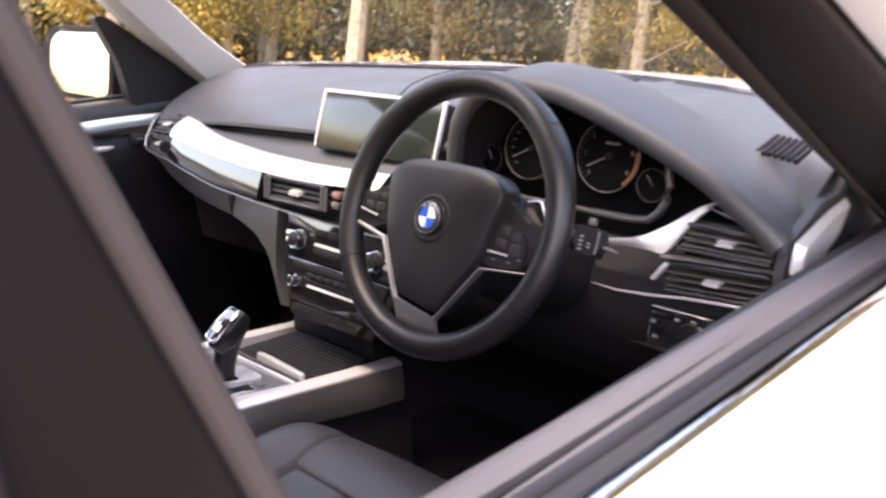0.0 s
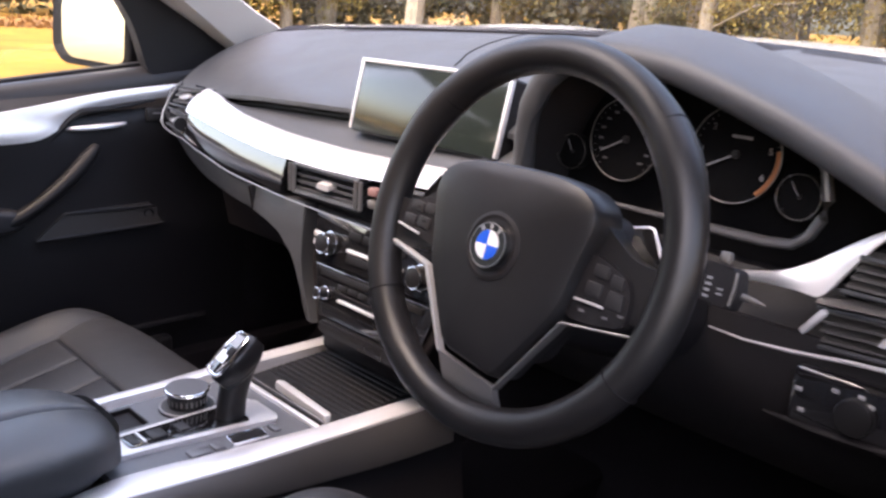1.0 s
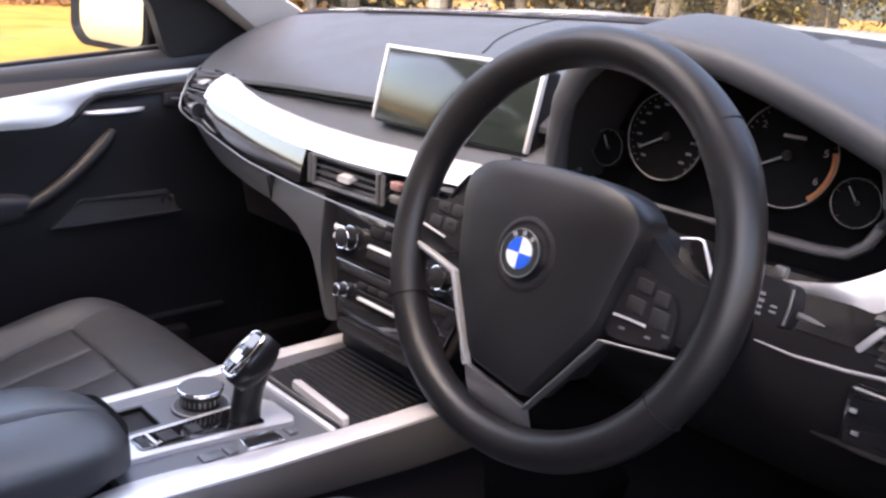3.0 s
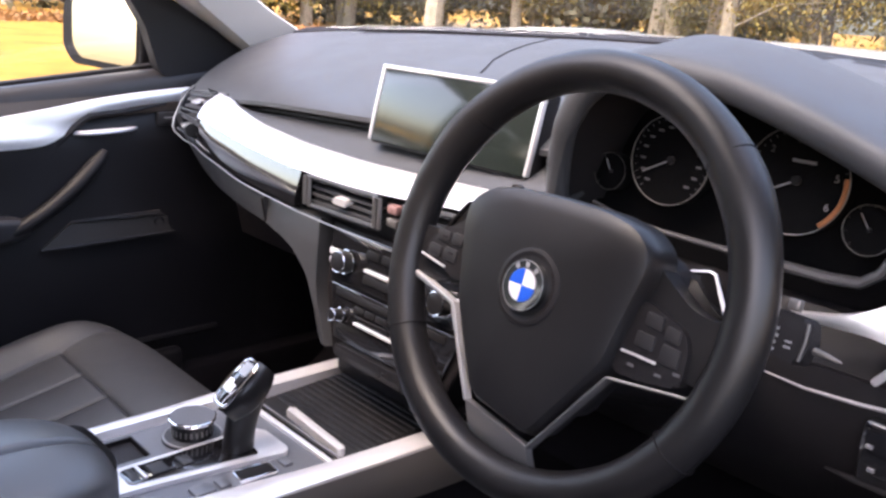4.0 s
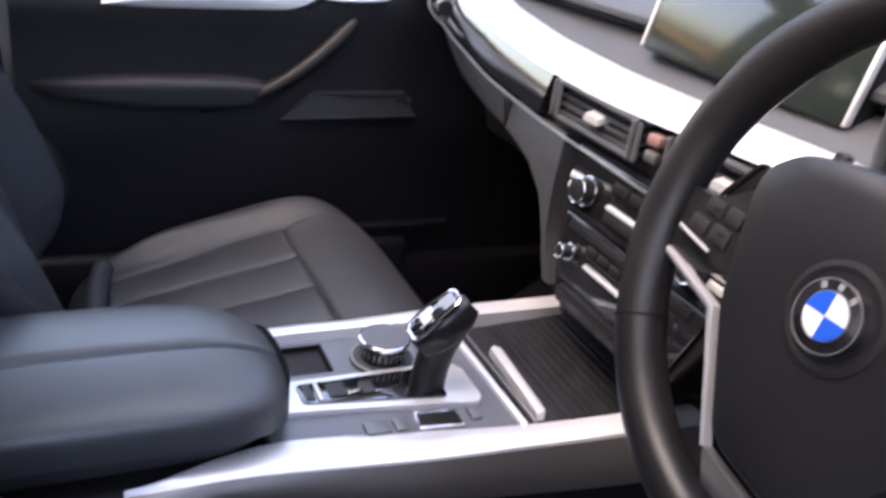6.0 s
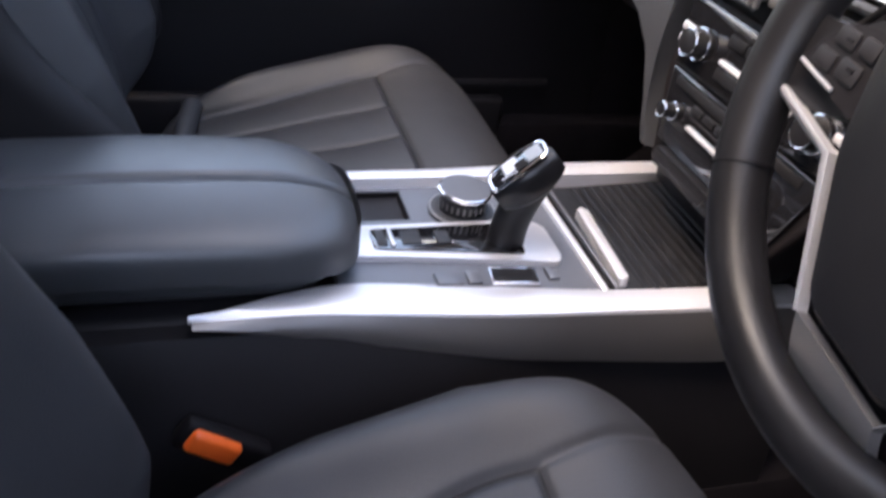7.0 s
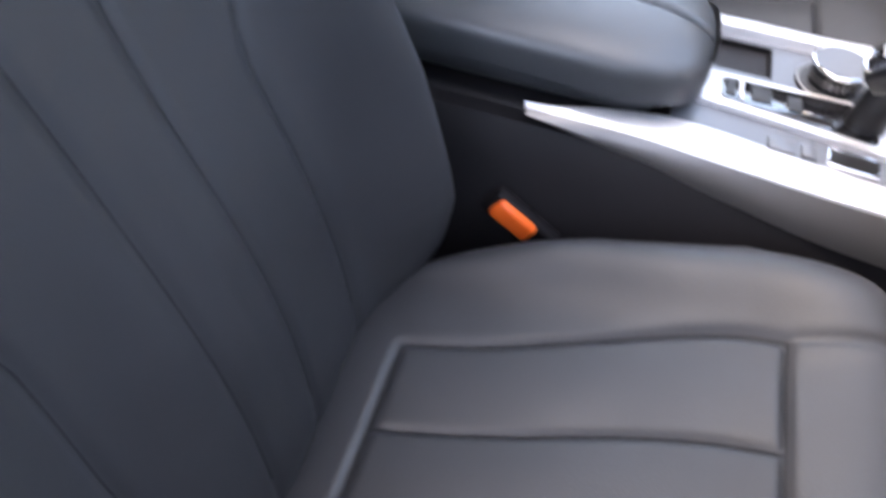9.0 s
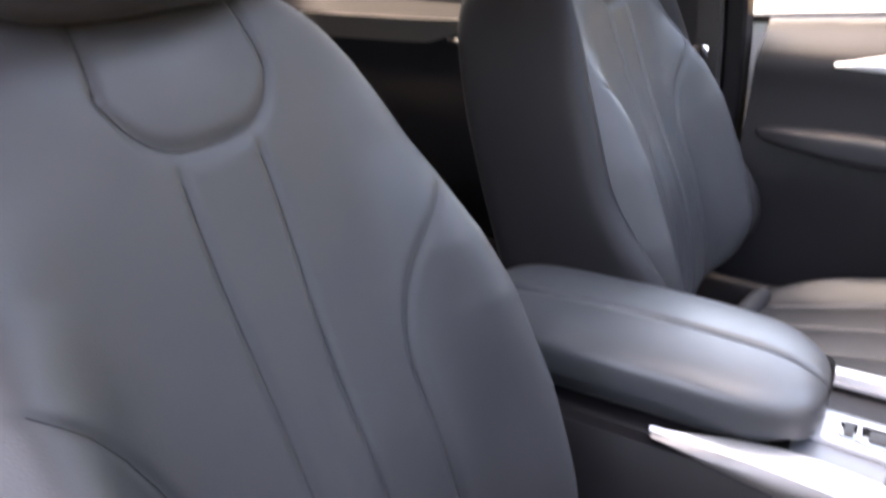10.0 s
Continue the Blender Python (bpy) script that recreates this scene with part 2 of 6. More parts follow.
VENT_GREY = material("grey_vent_slats", (0.11, 0.11, 0.115), 0.35, metal=0.4, vary=0.06)
DIAL = material("dial_face", (0.004, 0.004, 0.0045), 0.6, vary=0.1, sheen=0.05)
AMBER = material("amber_print", (0.32, 0.12, 0.05), 0.5, vary=0.05)
GLASS = glass("clear_glass")
ROOF_GLASS = glass("pale_roof_glass", (0.90, 0.92, 0.92))
PRIVACY = glass("dark_tinted_glass", (0.22, 0.23, 0.23))
MIRROR = material("mirror_glass", (0.50, 0.47, 0.40), 0.02, metal=1.0, vary=0.01, rough_vary=0.01)
GRASS = material("dry_grass", (0.27, 0.145, 0.03), 0.95, grain=1.0, grain_size=40, vary=0.4, vary_size=0.6, sheen=0.1)
BARK = material("pale_grey_bark", (0.30, 0.26, 0.20), 0.95, grain=1.0, grain_size=25, vary=0.4, vary_size=4)
LEAF = material("yellow_leaves", (0.215, 0.17, 0.045), 0.8, vary=0.3, vary_size=1.0, island=0.22, sheen=0.15)
LEAF_GREEN = material("olive_leaves", (0.115, 0.108, 0.05), 0.8, vary=0.3, vary_size=1.0, island=0.25, sheen=0.15)
PAVING = material("grey_concrete", (0.19, 0.186, 0.18), 0.9, grain=0.5, grain_size=80, vary=0.12, vary_size=1.2, sheen=0.2)
PILLAR_BROWN = material("dull_brown_trim", (0.033, 0.0275, 0.0265), 0.75, grain=0.3, grain_size=700, vary=0.15, sheen=0.3)
SEAL = material("door_seal_black", (0.014, 0.012, 0.013), 0.55, grain=0.2, grain_size=500, vary=0.2, sheen=0.25)
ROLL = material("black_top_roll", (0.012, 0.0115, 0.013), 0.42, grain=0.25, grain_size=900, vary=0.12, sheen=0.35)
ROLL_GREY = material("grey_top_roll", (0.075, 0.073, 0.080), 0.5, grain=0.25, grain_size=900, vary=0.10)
ARMREST = material("armrest_pad", (0.024, 0.023, 0.025), 0.5, grain=0.3, grain_size=900, vary=0.12, sheen=0.3)
POD_KEY = material("pod_keys", (0.016, 0.0155, 0.017), 0.45, vary=0.1, sheen=0.4)
SPOKE = material("spoke_metal", (0.66, 0.65, 0.645), 0.36, metal=0.9, vary=0.04, rough_vary=0.05)



# ---- ground ----
bm = bmesh.new()
bmesh.ops.create_circle(bm, cap_ends=True, radius=900, segments=64)
ground = part("ground", bm, GRASS)
tagged(ground, "dry yellow autumn grass reaching to the tree line", "grass", kind="structure")

# added neutral slab that keeps the grass from bouncing warm light inside
bounce_paving = part("pavement", joined(box(-0.6, -2.0, -0.046, 11.5, 15.0, 0.10, 0.01), box(-7.75, -4.05, -0.046, 2.8, 10.9, 0.10, 0.01), box(-11.1, -4.9, -0.046, 3.9, 9.2, 0.10, 0.01)), PAVING)
tagged(bounce_paving, "grey concrete added under the parked car for neutral bounce light", "pavement", kind="structure")

# ---- car shell ----
BELT = 1.15


def belt(y, s=-1):
    """Height of the window line, which falls gently towards the tail."""
    return 1.145 + 0.12 * y if s < 0 else 1.126 + 0.095 * y


screen_base = curve([(-0.80, 0.47, 1.262), (-0.70, 0.59, 1.280), (-0.52, 0.71, 1.292), (-0.2, 0.84, 1.303), (0, 0.86, 1.306), (0.2, 0.84, 1.303), (0.52, 0.71, 1.292), (0.70, 0.59, 1.280), (0.80, 0.47, 1.262)])


roof = tagged(empty("roof"), "white car roof with an added glass panel for top light and pale cloth lining", "roof", kind="structure")
# unseen roof opening, added and sized to light the seats from above
ROOF_X, ROOF_Y0, ROOF_Y1 = 0.44, -0.36, 0.02


def roof_z(x, y, top):
    return top - 0.06 * x * x - 0.03 * (y + 0.6) ** 2


def roof_frame(top, thick, inset=0.0):
    """A roof layer of four strips round the glass panel."""
    strips = (((-0.68, -ROOF_X), (-1.95, 0.06)), ((ROOF_X, 0.68), (-1.95, 0.06)), ((-ROOF_X, ROOF_X), (-1.95, ROOF_Y0)), ((-ROOF_X, ROOF_X), (ROOF_Y1, 0.06)))
    return joined(*[sheet(lambda u, v: (u, v, roof_z(u, v, top)), span(xs[0], xs[1], 9), span(ys[0], ys[1], 15), thick) for xs, ys in strips])


part("roof_skin", roof_frame(1.70, 0.02), PAINT, roof)
part("headliner", roof_frame(1.655, 0.015), PILLAR, roof, "pale grey cloth headliner")
top_light_pane = part("top_light_glass", sheet(lambda u, v: (u, v, roof_z(u, v, 1.696)), span(-ROOF_X, ROOF_X, 9), span(ROOF_Y0, ROOF_Y1, 9), 0.006), ROOF_GLASS, roof, "added clear roof panel, unseen, that lets in top light")
top_light_pane.visible_shadow = False
wind = part("windscreen", sheet(lambda u, v: tuple(Vector((u * 0.93, *screen_base(u * 0.93))) * (1 - v) + Vector((u * 0.80, 0.06 - 0.02 * u * u, 1.66 - 0.04 * u * u)) * v), span(-0.76, 0.76, 25), span(0.01, 1, 9), 0.005), GLASS)
wind.visible_shadow = False
tagged(wind, "clear laminated windscreen above the dashboard", "windscreen", kind="structure")
frit = part("windscreen_seal", sheet(lambda u, v: (u, screen_base(u)[0] - 0.016 + v * 0.034, screen_base(u)[1] - 0.001 + 0.010 * v), span(-0.745, 0.745, 41), span(0, 1, 4), 0.006), RUBBER)
tagged(frit, "black rubber seal along the foot of the windscreen", "seal", kind="structure")


def a_pillar(s, foot, strips, sweep=0.0):
    """Windscreen pillar: sloping strips side by side, each (start, width, inset, material, name, label) along the car."""
    th = tagged(empty("a_pillar"), "sloping windscreen pillar lined with pale grey cloth", "pillar", kind="structure")
    for start, width, x0, deep, mat, name in strips:
        def edge(z, d):
            return foot - (z - 1.223) / 0.63 + 0.25 * max(0, z - 1.45) ** 1.5 + d
        rings = []
        for z in span(1.165, 1.625, 14):
            x = s * (x0 - 0.45 * (z - 1.15))
            y0, y1 = edge(z, start), edge(z, start + width) + sweep * max(0, 1 - (z - 1.165) / 0.20) ** 2.2
            b = min(0.012, 0.3 * width)
            rings.append([(x - s * 0.002, y0 + b, z), (x + s * b, y0, z), (x + s * deep, y0, z), (x + s * deep, y1, z), (x + s * b, y1, z), (x - s * 0.002, y1 - b, z)])
        part(name, loft(rings), mat, th)
    return th


a_pillar(-1, 0.464, [(-0.005, 0.155, 0.835, 0.05, PILLAR, "pillar_trim"), (0.0, 0.15, 0.895, 0.03, PAINT, "pillar_skin")], 0.16)


def driver_pillar():
    """Windscreen pillar beside the driver: strips that face the door opening, side by side across the car."""
    th = tagged(empty("a_pillar"), "sloping windscreen pillar with pale trim and black door seal", "pillar", kind="structure")

    def strip(name, left, right, forward, depth, mat):
        rings = []
        for z in span(1.14, 1.64, 15):
            k = z - 1.2
            y = 0.357 - 1.83 * k + 0.9 * max(0, k - 0.2) ** 2 + forward
            a, b = left(k), right(k)
            r = min(0.006, 0.3 * (b - a))
            rings.append([(a, y + depth, z), (a, y + r, z), (a + r, y, z), (b - r, y, z), (b, y + r, z), (b, y + depth, z)])
        part(name, loft(rings), mat, th)

    inner = lambda k: 0.782 - 0.35 * k
    outer = lambda k: 0.902 - 0.46 * k
    strip("pillar_trim", lambda k: inner(k) - max(0.012, 0.012 + 0.12 * k), inner, 0.0, 0.10, PILLAR_BROWN)
    strip("door_seal", lambda k: inner(k) + 0.001, outer, 0.006, 0.10, SEAL)
    strip("seal_strip", lambda k: outer(k) + 0.001, lambda k: outer(k) + 0.030 - 0.06 * k, 0.002, 0.08, PILLAR_BROWN)
    strip("gasket", lambda k: outer(k) + 0.031 - 0.06 * k, lambda k: outer(k) + 0.036 - 0.06 * k, 0.008, 0.06, RUBBER)
    strip("pillar_skin", lambda k: outer(k) + 0.037 - 0.06 * k, lambda k: outer(k) + 0.085 - 0.06 * k, 0.004, 0.06, PAINT)
    return th


driver_pillar()


def b_pillar(s):
    th = tagged(empty("b_pillar"), "dark-trimmed door pillar behind the front seat", "pillar", kind="structure")
    front = -0.665 if s > 0 else -0.450

    def column(name, a, b, inset, mat, label=""):
        """An upright strip from `a` to `b` behind the pillar's front edge."""
        rings = []
        for k in span(0, 1, 12):
            z = 0.40 + 1.22 * k
            x = s * (0.815 - inset - max(0, z - 1.1) * 0.26)
            y = front - 0.09 * k ** 2
            rings.append([(x, y - a - 0.006, z), (x + s * 0.006, y - a, z), (x + s * 0.07, y - a, z), (x + s * 0.07, y - b, z), (x + s * 0.006, y - b, z), (x, y - b + 0.006, z)])
        part(name, loft(rings), mat, th, label)

    column("pillar_trim", 0.0, 0.17, 0.010, PILLAR_DARK)
    column("door_seal", -0.040, -0.002, 0.004, RUBBER, "black door seal")
    belt = [(s * (0.796 - max(0, z - 1.1) * 0.26), front - 0.075 - 0.08 * (z - 0.4) / 1.22, z) for z in span(0.62, 1.5, 12)]
    part("seat_belt", sheet(lambda u, v: (belt[int(u)][0], belt[int(u)][1] + v * 0.046, belt[int(u)][2]), range(12), span(0, 1, 3), 0.0015), SEAL, th, "black woven seat belt")
    part("belt_tongue", box(s * 0.785, front - 0.058, 1.045, 0.008, 0.030, 0.022, 0.003), CHROME, th)
    part("belt_anchor", box(s * 0.735, front - 0.13, 1.27, 0.02, 0.05, 0.035, 0.006), PEWTER, th)
    return th


for s in (-1, 1):
    b_pillar(s)

floor = tagged(empty("floor"), "black carpeted car floor and sills", "car floor", kind="structure")
part("carpet", joined(box(0, -0.55, 0.36, 1.66, 2.6, 0.05, 0.01), box(0, -0.5, 0.45, 0.26, 2.4, 0.22, 0.03), box(0, 0.80, 0.75, 1.60, 0.06, 0.85, 0.01, m=None), moved(box(0, 0, 0, 1.60, 0.55, 0.03, 0.008), pose(0, 0.58, 0.48, 38))), CARPET, floor)
for s in (-1, 1):
    part("kick_panel", box(s * 0.815, 0.64, 0.74, 0.03, 0.42, 0.82, 0.01), CARPET, floor)
    part("sill", box(s * 0.81, -0.55, 0.44, 0.10, 2.7, 0.26, 0.02), CARPET, floor)
part("rear_bulkhead", box(0, -1.86, 0.82, 1.60, 0.06, 0.95, 0.01), CARPET, floor)

# bonnet, wings and tail
BONNET = [(0.55, 1.28), (0.8, 1.298), (1.0, 1.312), (1.2, 1.316), (1.4, 1.308), (1.7, 1.26), (1.85, 1.17)]
bonnet_z = curve(BONNET)
bonnet = tagged(empty("car_body"), "white painted bonnet, wings and flanks of the car", "car body", kind="structure")
part("bonnet", sheet(lambda u, v: (u * 0.86, v - 0.22 * u * u, bonnet_z(v) - 0.05 * u * u + 0.014 * math.exp(-((abs(u) - 0.55) / 0.12) ** 2)), span(-1, 1, 41), span(0.78, 1.9, 30), 0.02), PAINT, bonnet)
part("cowl", sheet(lambda u, v: (u, screen_base(u)[0] + 0.02 + v * 0.10, 1.262 - 0.05 * v - 0.02 * u * u), span(-0.74, 0.74, 31), span(0, 1, 4), 0.01), RUBBER, bonnet, "black plastic cowl below the windscreen")
for s in (-1, 1):
    part("wing", sheet(lambda u, v: (s * (0.845 + 0.065 * math.sin(math.pi * v)), u, 0.35 + 0.78 * v), span(0.42, 1.75, 14), span(0, 1, 12), 0.02, (-s, 0, 0)), PAINT, bonnet)
    part("rear_quarter", sheet(lambda u, v: (s * (0.87 + 0.05 * math.sin(math.pi * v)), u, 0.35 + 0.78 * v), span(-2.0, -1.52, 8), span(0, 1, 12), 0.02, (-s, 0, 0)), PAINT, bonnet)
    part("d_pillar", loft([[(s * 0.86, -1.95, 1.12), (s * 0.86, -1.52, 1.12), (s * 0.80, -1.52, 1.12), (s * 0.80, -1.95, 1.12)], [(s * 0.68, -1.92, 1.64), (s * 0.68, -1.60, 1.64), (s * 0.62, -1.60, 1.64), (s * 0.62, -1.92, 1.64)]]), PAINT, bonnet)
part("nose", box(0, 1.80, 0.64, 1.70, 0.14, 0.62, 0.06, 4), PAINT, bonnet)
part("tailgate", box(0, -1.95, 0.75, 1.70, 0.06, 0.80, 0.03, 3), PAINT, bonnet)
rear_glass = part("rear_window", box(0, -1.93, 1.39, 1.30, 0.006, 0.46, 0), PRIVACY)
rear_glass.visible_shadow = False
tagged(rear_glass, "clear rear window of the car", "window", kind="structure")


def car_wheel(x, y):
    th = tagged(empty("car_wheel", pose(x, y, 0.36, 0, 90 if x > 0 else -90, 0)), "black tyre on a silver alloy rim", "car wheel", group="car wheels")
    prof = curve([(0, 0.25), (0.15, 0.345), (0.35, 0.36), (0.65, 0.36), (0.85, 0.345), (1, 0.25)])
    part("tyre", loft([[(prof(k) * math.cos(a), prof(k) * math.sin(a), 0.22 * (k - 0.5)) for a in span(0, 2 * math.pi * 35 / 36, 36)] for k in span(0, 1, 13)], cap=False), RUBBER, th)
    part("rim", disc(0.255, 0.16, 36, 0.02, pose(0, 0, 0.07)), PEWTER, th)
    return th


for x, y in ((0.80, 1.32), (-0.80, 1.32), (0.80, -1.62), (-0.80, -1.62)):
    car_wheel(x, y)

# ---- doors ----
# inner skin: how far it stands from the middle of the car at each height
panel_x = curve([(0.42, 0.80), (0.60, 0.80), (0.78, 0.785), (0.84, 0.775), (0.93, 0.79), (1.02, 0.792), (1.06, 0.785), (1.10, 0.805), (1.13, 0.85), (1.155, 0.875)])


def front_door(s):
    th = tagged(empty("front_door"), "white car door with black lining, window wound down" if s > 0 else "white car door with black lining and satin silver trim, window closed", "car door")
    y0, y1 = -0.66, 0.47
    edge = y0 if s > 0 else -0.41
    zs = [0.44, 0.5, 0.56, 0.62, 0.68, 0.74, 0.79, 0.83, 0.87, 0.91, 0.95, 0.99, 1.02, 1.045, 1.07, 1.09, 1.11, 1.125, 1.14, 1.15]

    def front(z):
        return y1 - 0.04 * max(0, z - 0.95) / 0.2

    part("lining", sheet(lambda u, v: (s * min(panel_x(v, 0.012), 0.799 if s > 0 else 1.0), edge + (front(v) - edge) * u, v if v < 1.0 else 1.0 + (v - 1.0) * (belt(edge + (front(v) - edge) * u, s) - 1.0) / 0.15), span(0, 1, 30), zs, 0.03, (s, 0, 0)), DASH_DARK, th)
    if s < 0:
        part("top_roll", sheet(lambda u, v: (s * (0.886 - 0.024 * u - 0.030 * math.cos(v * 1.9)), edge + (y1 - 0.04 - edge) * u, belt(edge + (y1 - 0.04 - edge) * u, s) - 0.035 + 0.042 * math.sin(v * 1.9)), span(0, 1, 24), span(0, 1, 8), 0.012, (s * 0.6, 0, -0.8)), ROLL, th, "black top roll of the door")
        slope = Matrix(((1, 0, 0, 0), (0, 1, 0, 0), (0, 0.12, 1, -0.005), (0, 0, 0, 1)))
        part("window_seal", moved(box(s * 0.905, (y0 + y1) / 2, BELT + 0.004, 0.026, y1 - y0, 0.016, 0.005), slope), RUBBER, th)
        part("belt_moulding", moved(box(s * 0.923, (y0 + y1) / 2, BELT, 0.012, y1 - y0, 0.014, 0.004), slope), RUBBER, th)
        skin = curve([(0.0, 0.922), (0.12, 0.938), (0.3, 0.955), (0.55, 0.958), (0.8, 0.94), (1.0, 0.90)])
    else:
        def strip(name, profile, mat, label=""):
            """A strip along the sill; its profile in (across, height over the sill line)."""
            part(name, loft([[(x + 0.02 * (y + 0.2), y, belt(y, s) + z) for x, z in profile] for y in span(y0, y1, 14)]), mat, th, label)

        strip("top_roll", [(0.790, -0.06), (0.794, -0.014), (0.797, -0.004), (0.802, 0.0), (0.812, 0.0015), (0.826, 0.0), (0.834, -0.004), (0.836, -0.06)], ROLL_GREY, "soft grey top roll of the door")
        strip("window_slot", [(0.8365, -0.06), (0.8365, -0.016), (0.8425, -0.016), (0.8425, -0.06)], RUBBER, "black slot of the lowered window")
        strip("window_seal", [(0.843, -0.06), (0.843, -0.010), (0.847, -0.006), (0.853, -0.006), (0.857, -0.011), (0.857, -0.06)], KEY_BLACK)
        strip("belt_moulding", [(0.8575, -0.06), (0.8575, -0.010), (0.861, -0.0065), (0.867, -0.007), (0.872, -0.012), (0.874, -0.020), (0.874, -0.06)], CHROME, "bright chrome window moulding")
        strip("moulding_gap", [(0.8742, -0.06), (0.8742, -0.021), (0.878, -0.021), (0.878, -0.06)], RUBBER)
        skin = curve([(0.0, 0.880), (0.02, 0.890), (0.06, 0.912), (0.14, 0.938), (0.3, 0.955), (0.55, 0.958), (0.8, 0.94), (1.0, 0.90)])
    # outer skin with a shoulder
    part("outer_skin", sheet(lambda u, v: (s * skin(v, 0.012), y0 + (y1 - y0) * u, belt(y0 + (y1 - y0) * u, s) - (0.005 if s < 0 else 0.014) - v * 0.80), span(0, 1, 20), span(0, 1, 40), 0.02, (-s, 0, 0)), PAINT, th, "white painted outer skin")
    # window frame: rear upright and sloping front
    rail = loft([[(s * 0.655, y, 1.605), (s * 0.70, y, 1.60), (s * 0.70, y, 1.65), (s * 0.655, y, 1.65)] for y in span(-0.74, -0.10, 6)])
    if s < 0:
        part("frame", joined(loft([[(s * (0.865 - q * 0.21), -0.435 - q * 0.22 - d, 1.06 + q * 0.55) for d in (0, 0.075)] + [(s * (0.905 - q * 0.21), -0.435 - q * 0.22 - d, 1.06 + q * 0.55) for d in (0.08, 0.006)] for q in span(0, 1, 8)]), rail), FRAME_BLACK, th, "black window frame")
    else:
        def upright(name, back, wide, inset, mat, label=""):
            """A strip of the rear upright, from `back` behind its front edge."""
            rings = []
            for z in span(1.02, 1.62, 12):
                x, y = 0.872 - 0.26 * (z - 1.1) - inset, -0.532 - 0.415 * (z - 1.1) - back
                r = min(0.005, 0.3 * wide)
                rings.append([(x - 0.03, y - r, z), (x - 0.03, y - wide, z), (x, y - wide, z), (x + 0.004, y - wide + r, z), (x + 0.004, y - r, z), (x, y, z)])
            part(name, loft(rings), mat, th, label)

        upright("frame_seal", 0.0, 0.017, 0.004, PILLAR_BROWN, "dull brown-grey seal along the frame")
        upright("frame", 0.0175, 0.125, 0.0, FRAME_BLACK, "glossy black window frame")
        upright("frame_lip", 0.143, 0.02, 0.003, PILLAR_BROWN)
        part("top_frame", rail, FRAME_BLACK, th)
    # triangular corner panel that carries the mirror
    sail = [(0.275, 0.02), (0.47, 0.04), (0.47, 0.07), (0.22, 0.22), (0.185, 0.22), (0.245, 0.12)]
    if s < 0:
        part("corner_panel", prism([(y, z) for y, z in rounded(sail, 0.02)], 0.03, 0.004, 2, Matrix(((0, 0, s, s * 0.87), (1, 0, 0, 0), (0, 1, 0, BELT), (0, 0, 0, 1)))), DASH_DARK, th, "black triangular corner panel")
    if s < 0:
        pane = part("window_glass", sheet(lambda u, v: (s * (0.905 - v * 0.2), -0.47 + (0.40 + 0.47 - 0.48 * v) * u - 0.12 * v, belt(-0.47 + 0.87 * u, s) - 0.02 + v * (1.60 - belt(-0.47 + 0.87 * u, s))), span(0, 1, 4), span(0, 1, 6), 0.004), GLASS, th)
        pane.visible_shadow = False
    # silver trim wedge: runs back to a point
    top = curve([(-0.28, 1.049), (-0.21, 1.071), (-0.06, 1.102), (0.03, 1.116), (0.14, 1.136), (0.22, 1.146), (0.30, 1.153), (0.40, 1.158)])
    low = curve([(-0.28, 1.046), (-0.21, 1.046), (-0.06, 1.050), (0.03, 1.053), (0.05, 1.059), (0.10, 1.098), (0.165, 1.116), (0.27, 1.128), (0.40, 1.134)])
    if s < 0:
        part("silver_trim", sheet(lambda u, v: (s * (panel_x(min(1.085, low(u) * (1 - v) + top(u) * v), 0.012) - 0.006 - 0.004 * math.sin(math.pi * v)), u, low(u) * (1 - v) + top(u) * v), span(-0.278, 0.37, 60), span(0, 1, 7), 0.012, (s, 0, 0)), SILVER, th, "satin silver trim wedge")
    # handle recess and handle
    part("handle_cup", sheet(lambda u, v: (s * (0.800 + 0.018 * math.sin(math.pi * v) * math.sin(math.pi * u)), 0.055 + 0.235 * u, 1.052 + v * (0.045 + 0.012 * u)), span(0, 1, 14), span(0, 1, 8), 0.01, (s, 0, 0)), GLOSS, th)
    part("door_handle", tube([(s * (0.778 + 0.016 * abs(2 * k - 1) ** 3), 0.080 + 0.122 * k, 1.0735 + 0.005 * k) for k in span(0, 1, 12)], [0.0035 + 0.0032 * math.sin(math.pi * k) ** 0.5 for k in span(0, 1, 12)], 10, squash=0.85), SILVER, th, "chrome door handle")
    part("handle_frame", tube([(s * 0.791, y, z) for y, z in ((0.050, 1.050), (0.058, 1.060), (0.076, 1.076), (0.094, 1.094), (0.112, 1.105), (0.140, 1.108), (0.172, 1.110), (0.207, 1.114), (0.262, 1.124))], [0.004, 0.006, 0.007, 0.007, 0.007, 0.006, 0.005, 0.004, 0.003], 8), DASH_DARK, th, "black edge of the handle recess")
    switch = part("lock_switch", box(s * 0.788, 0.262, 1.095, 0.012, 0.040, 0.026, 0.003), KEY_BLACK, th)
    part("switch_mark", box(s * 0.7815, 0.262, 1.098, 0.001, 0.016, 0.003, 0), MARK, switch)
    # pull handle sweeping down in front of the armrest pad
    pull = [(0.135, 1.046), (0.117, 1.026), (0.092, 1.002), (0.060, 0.974), (0.023, 0.945), (-0.015, 0.921), (-0.055, 0.903), (-0.10, 0.890), (-0.14, 0.882)]
    soft = curve([(i / 8, y, z) for i, (y, z) in enumerate(pull)])
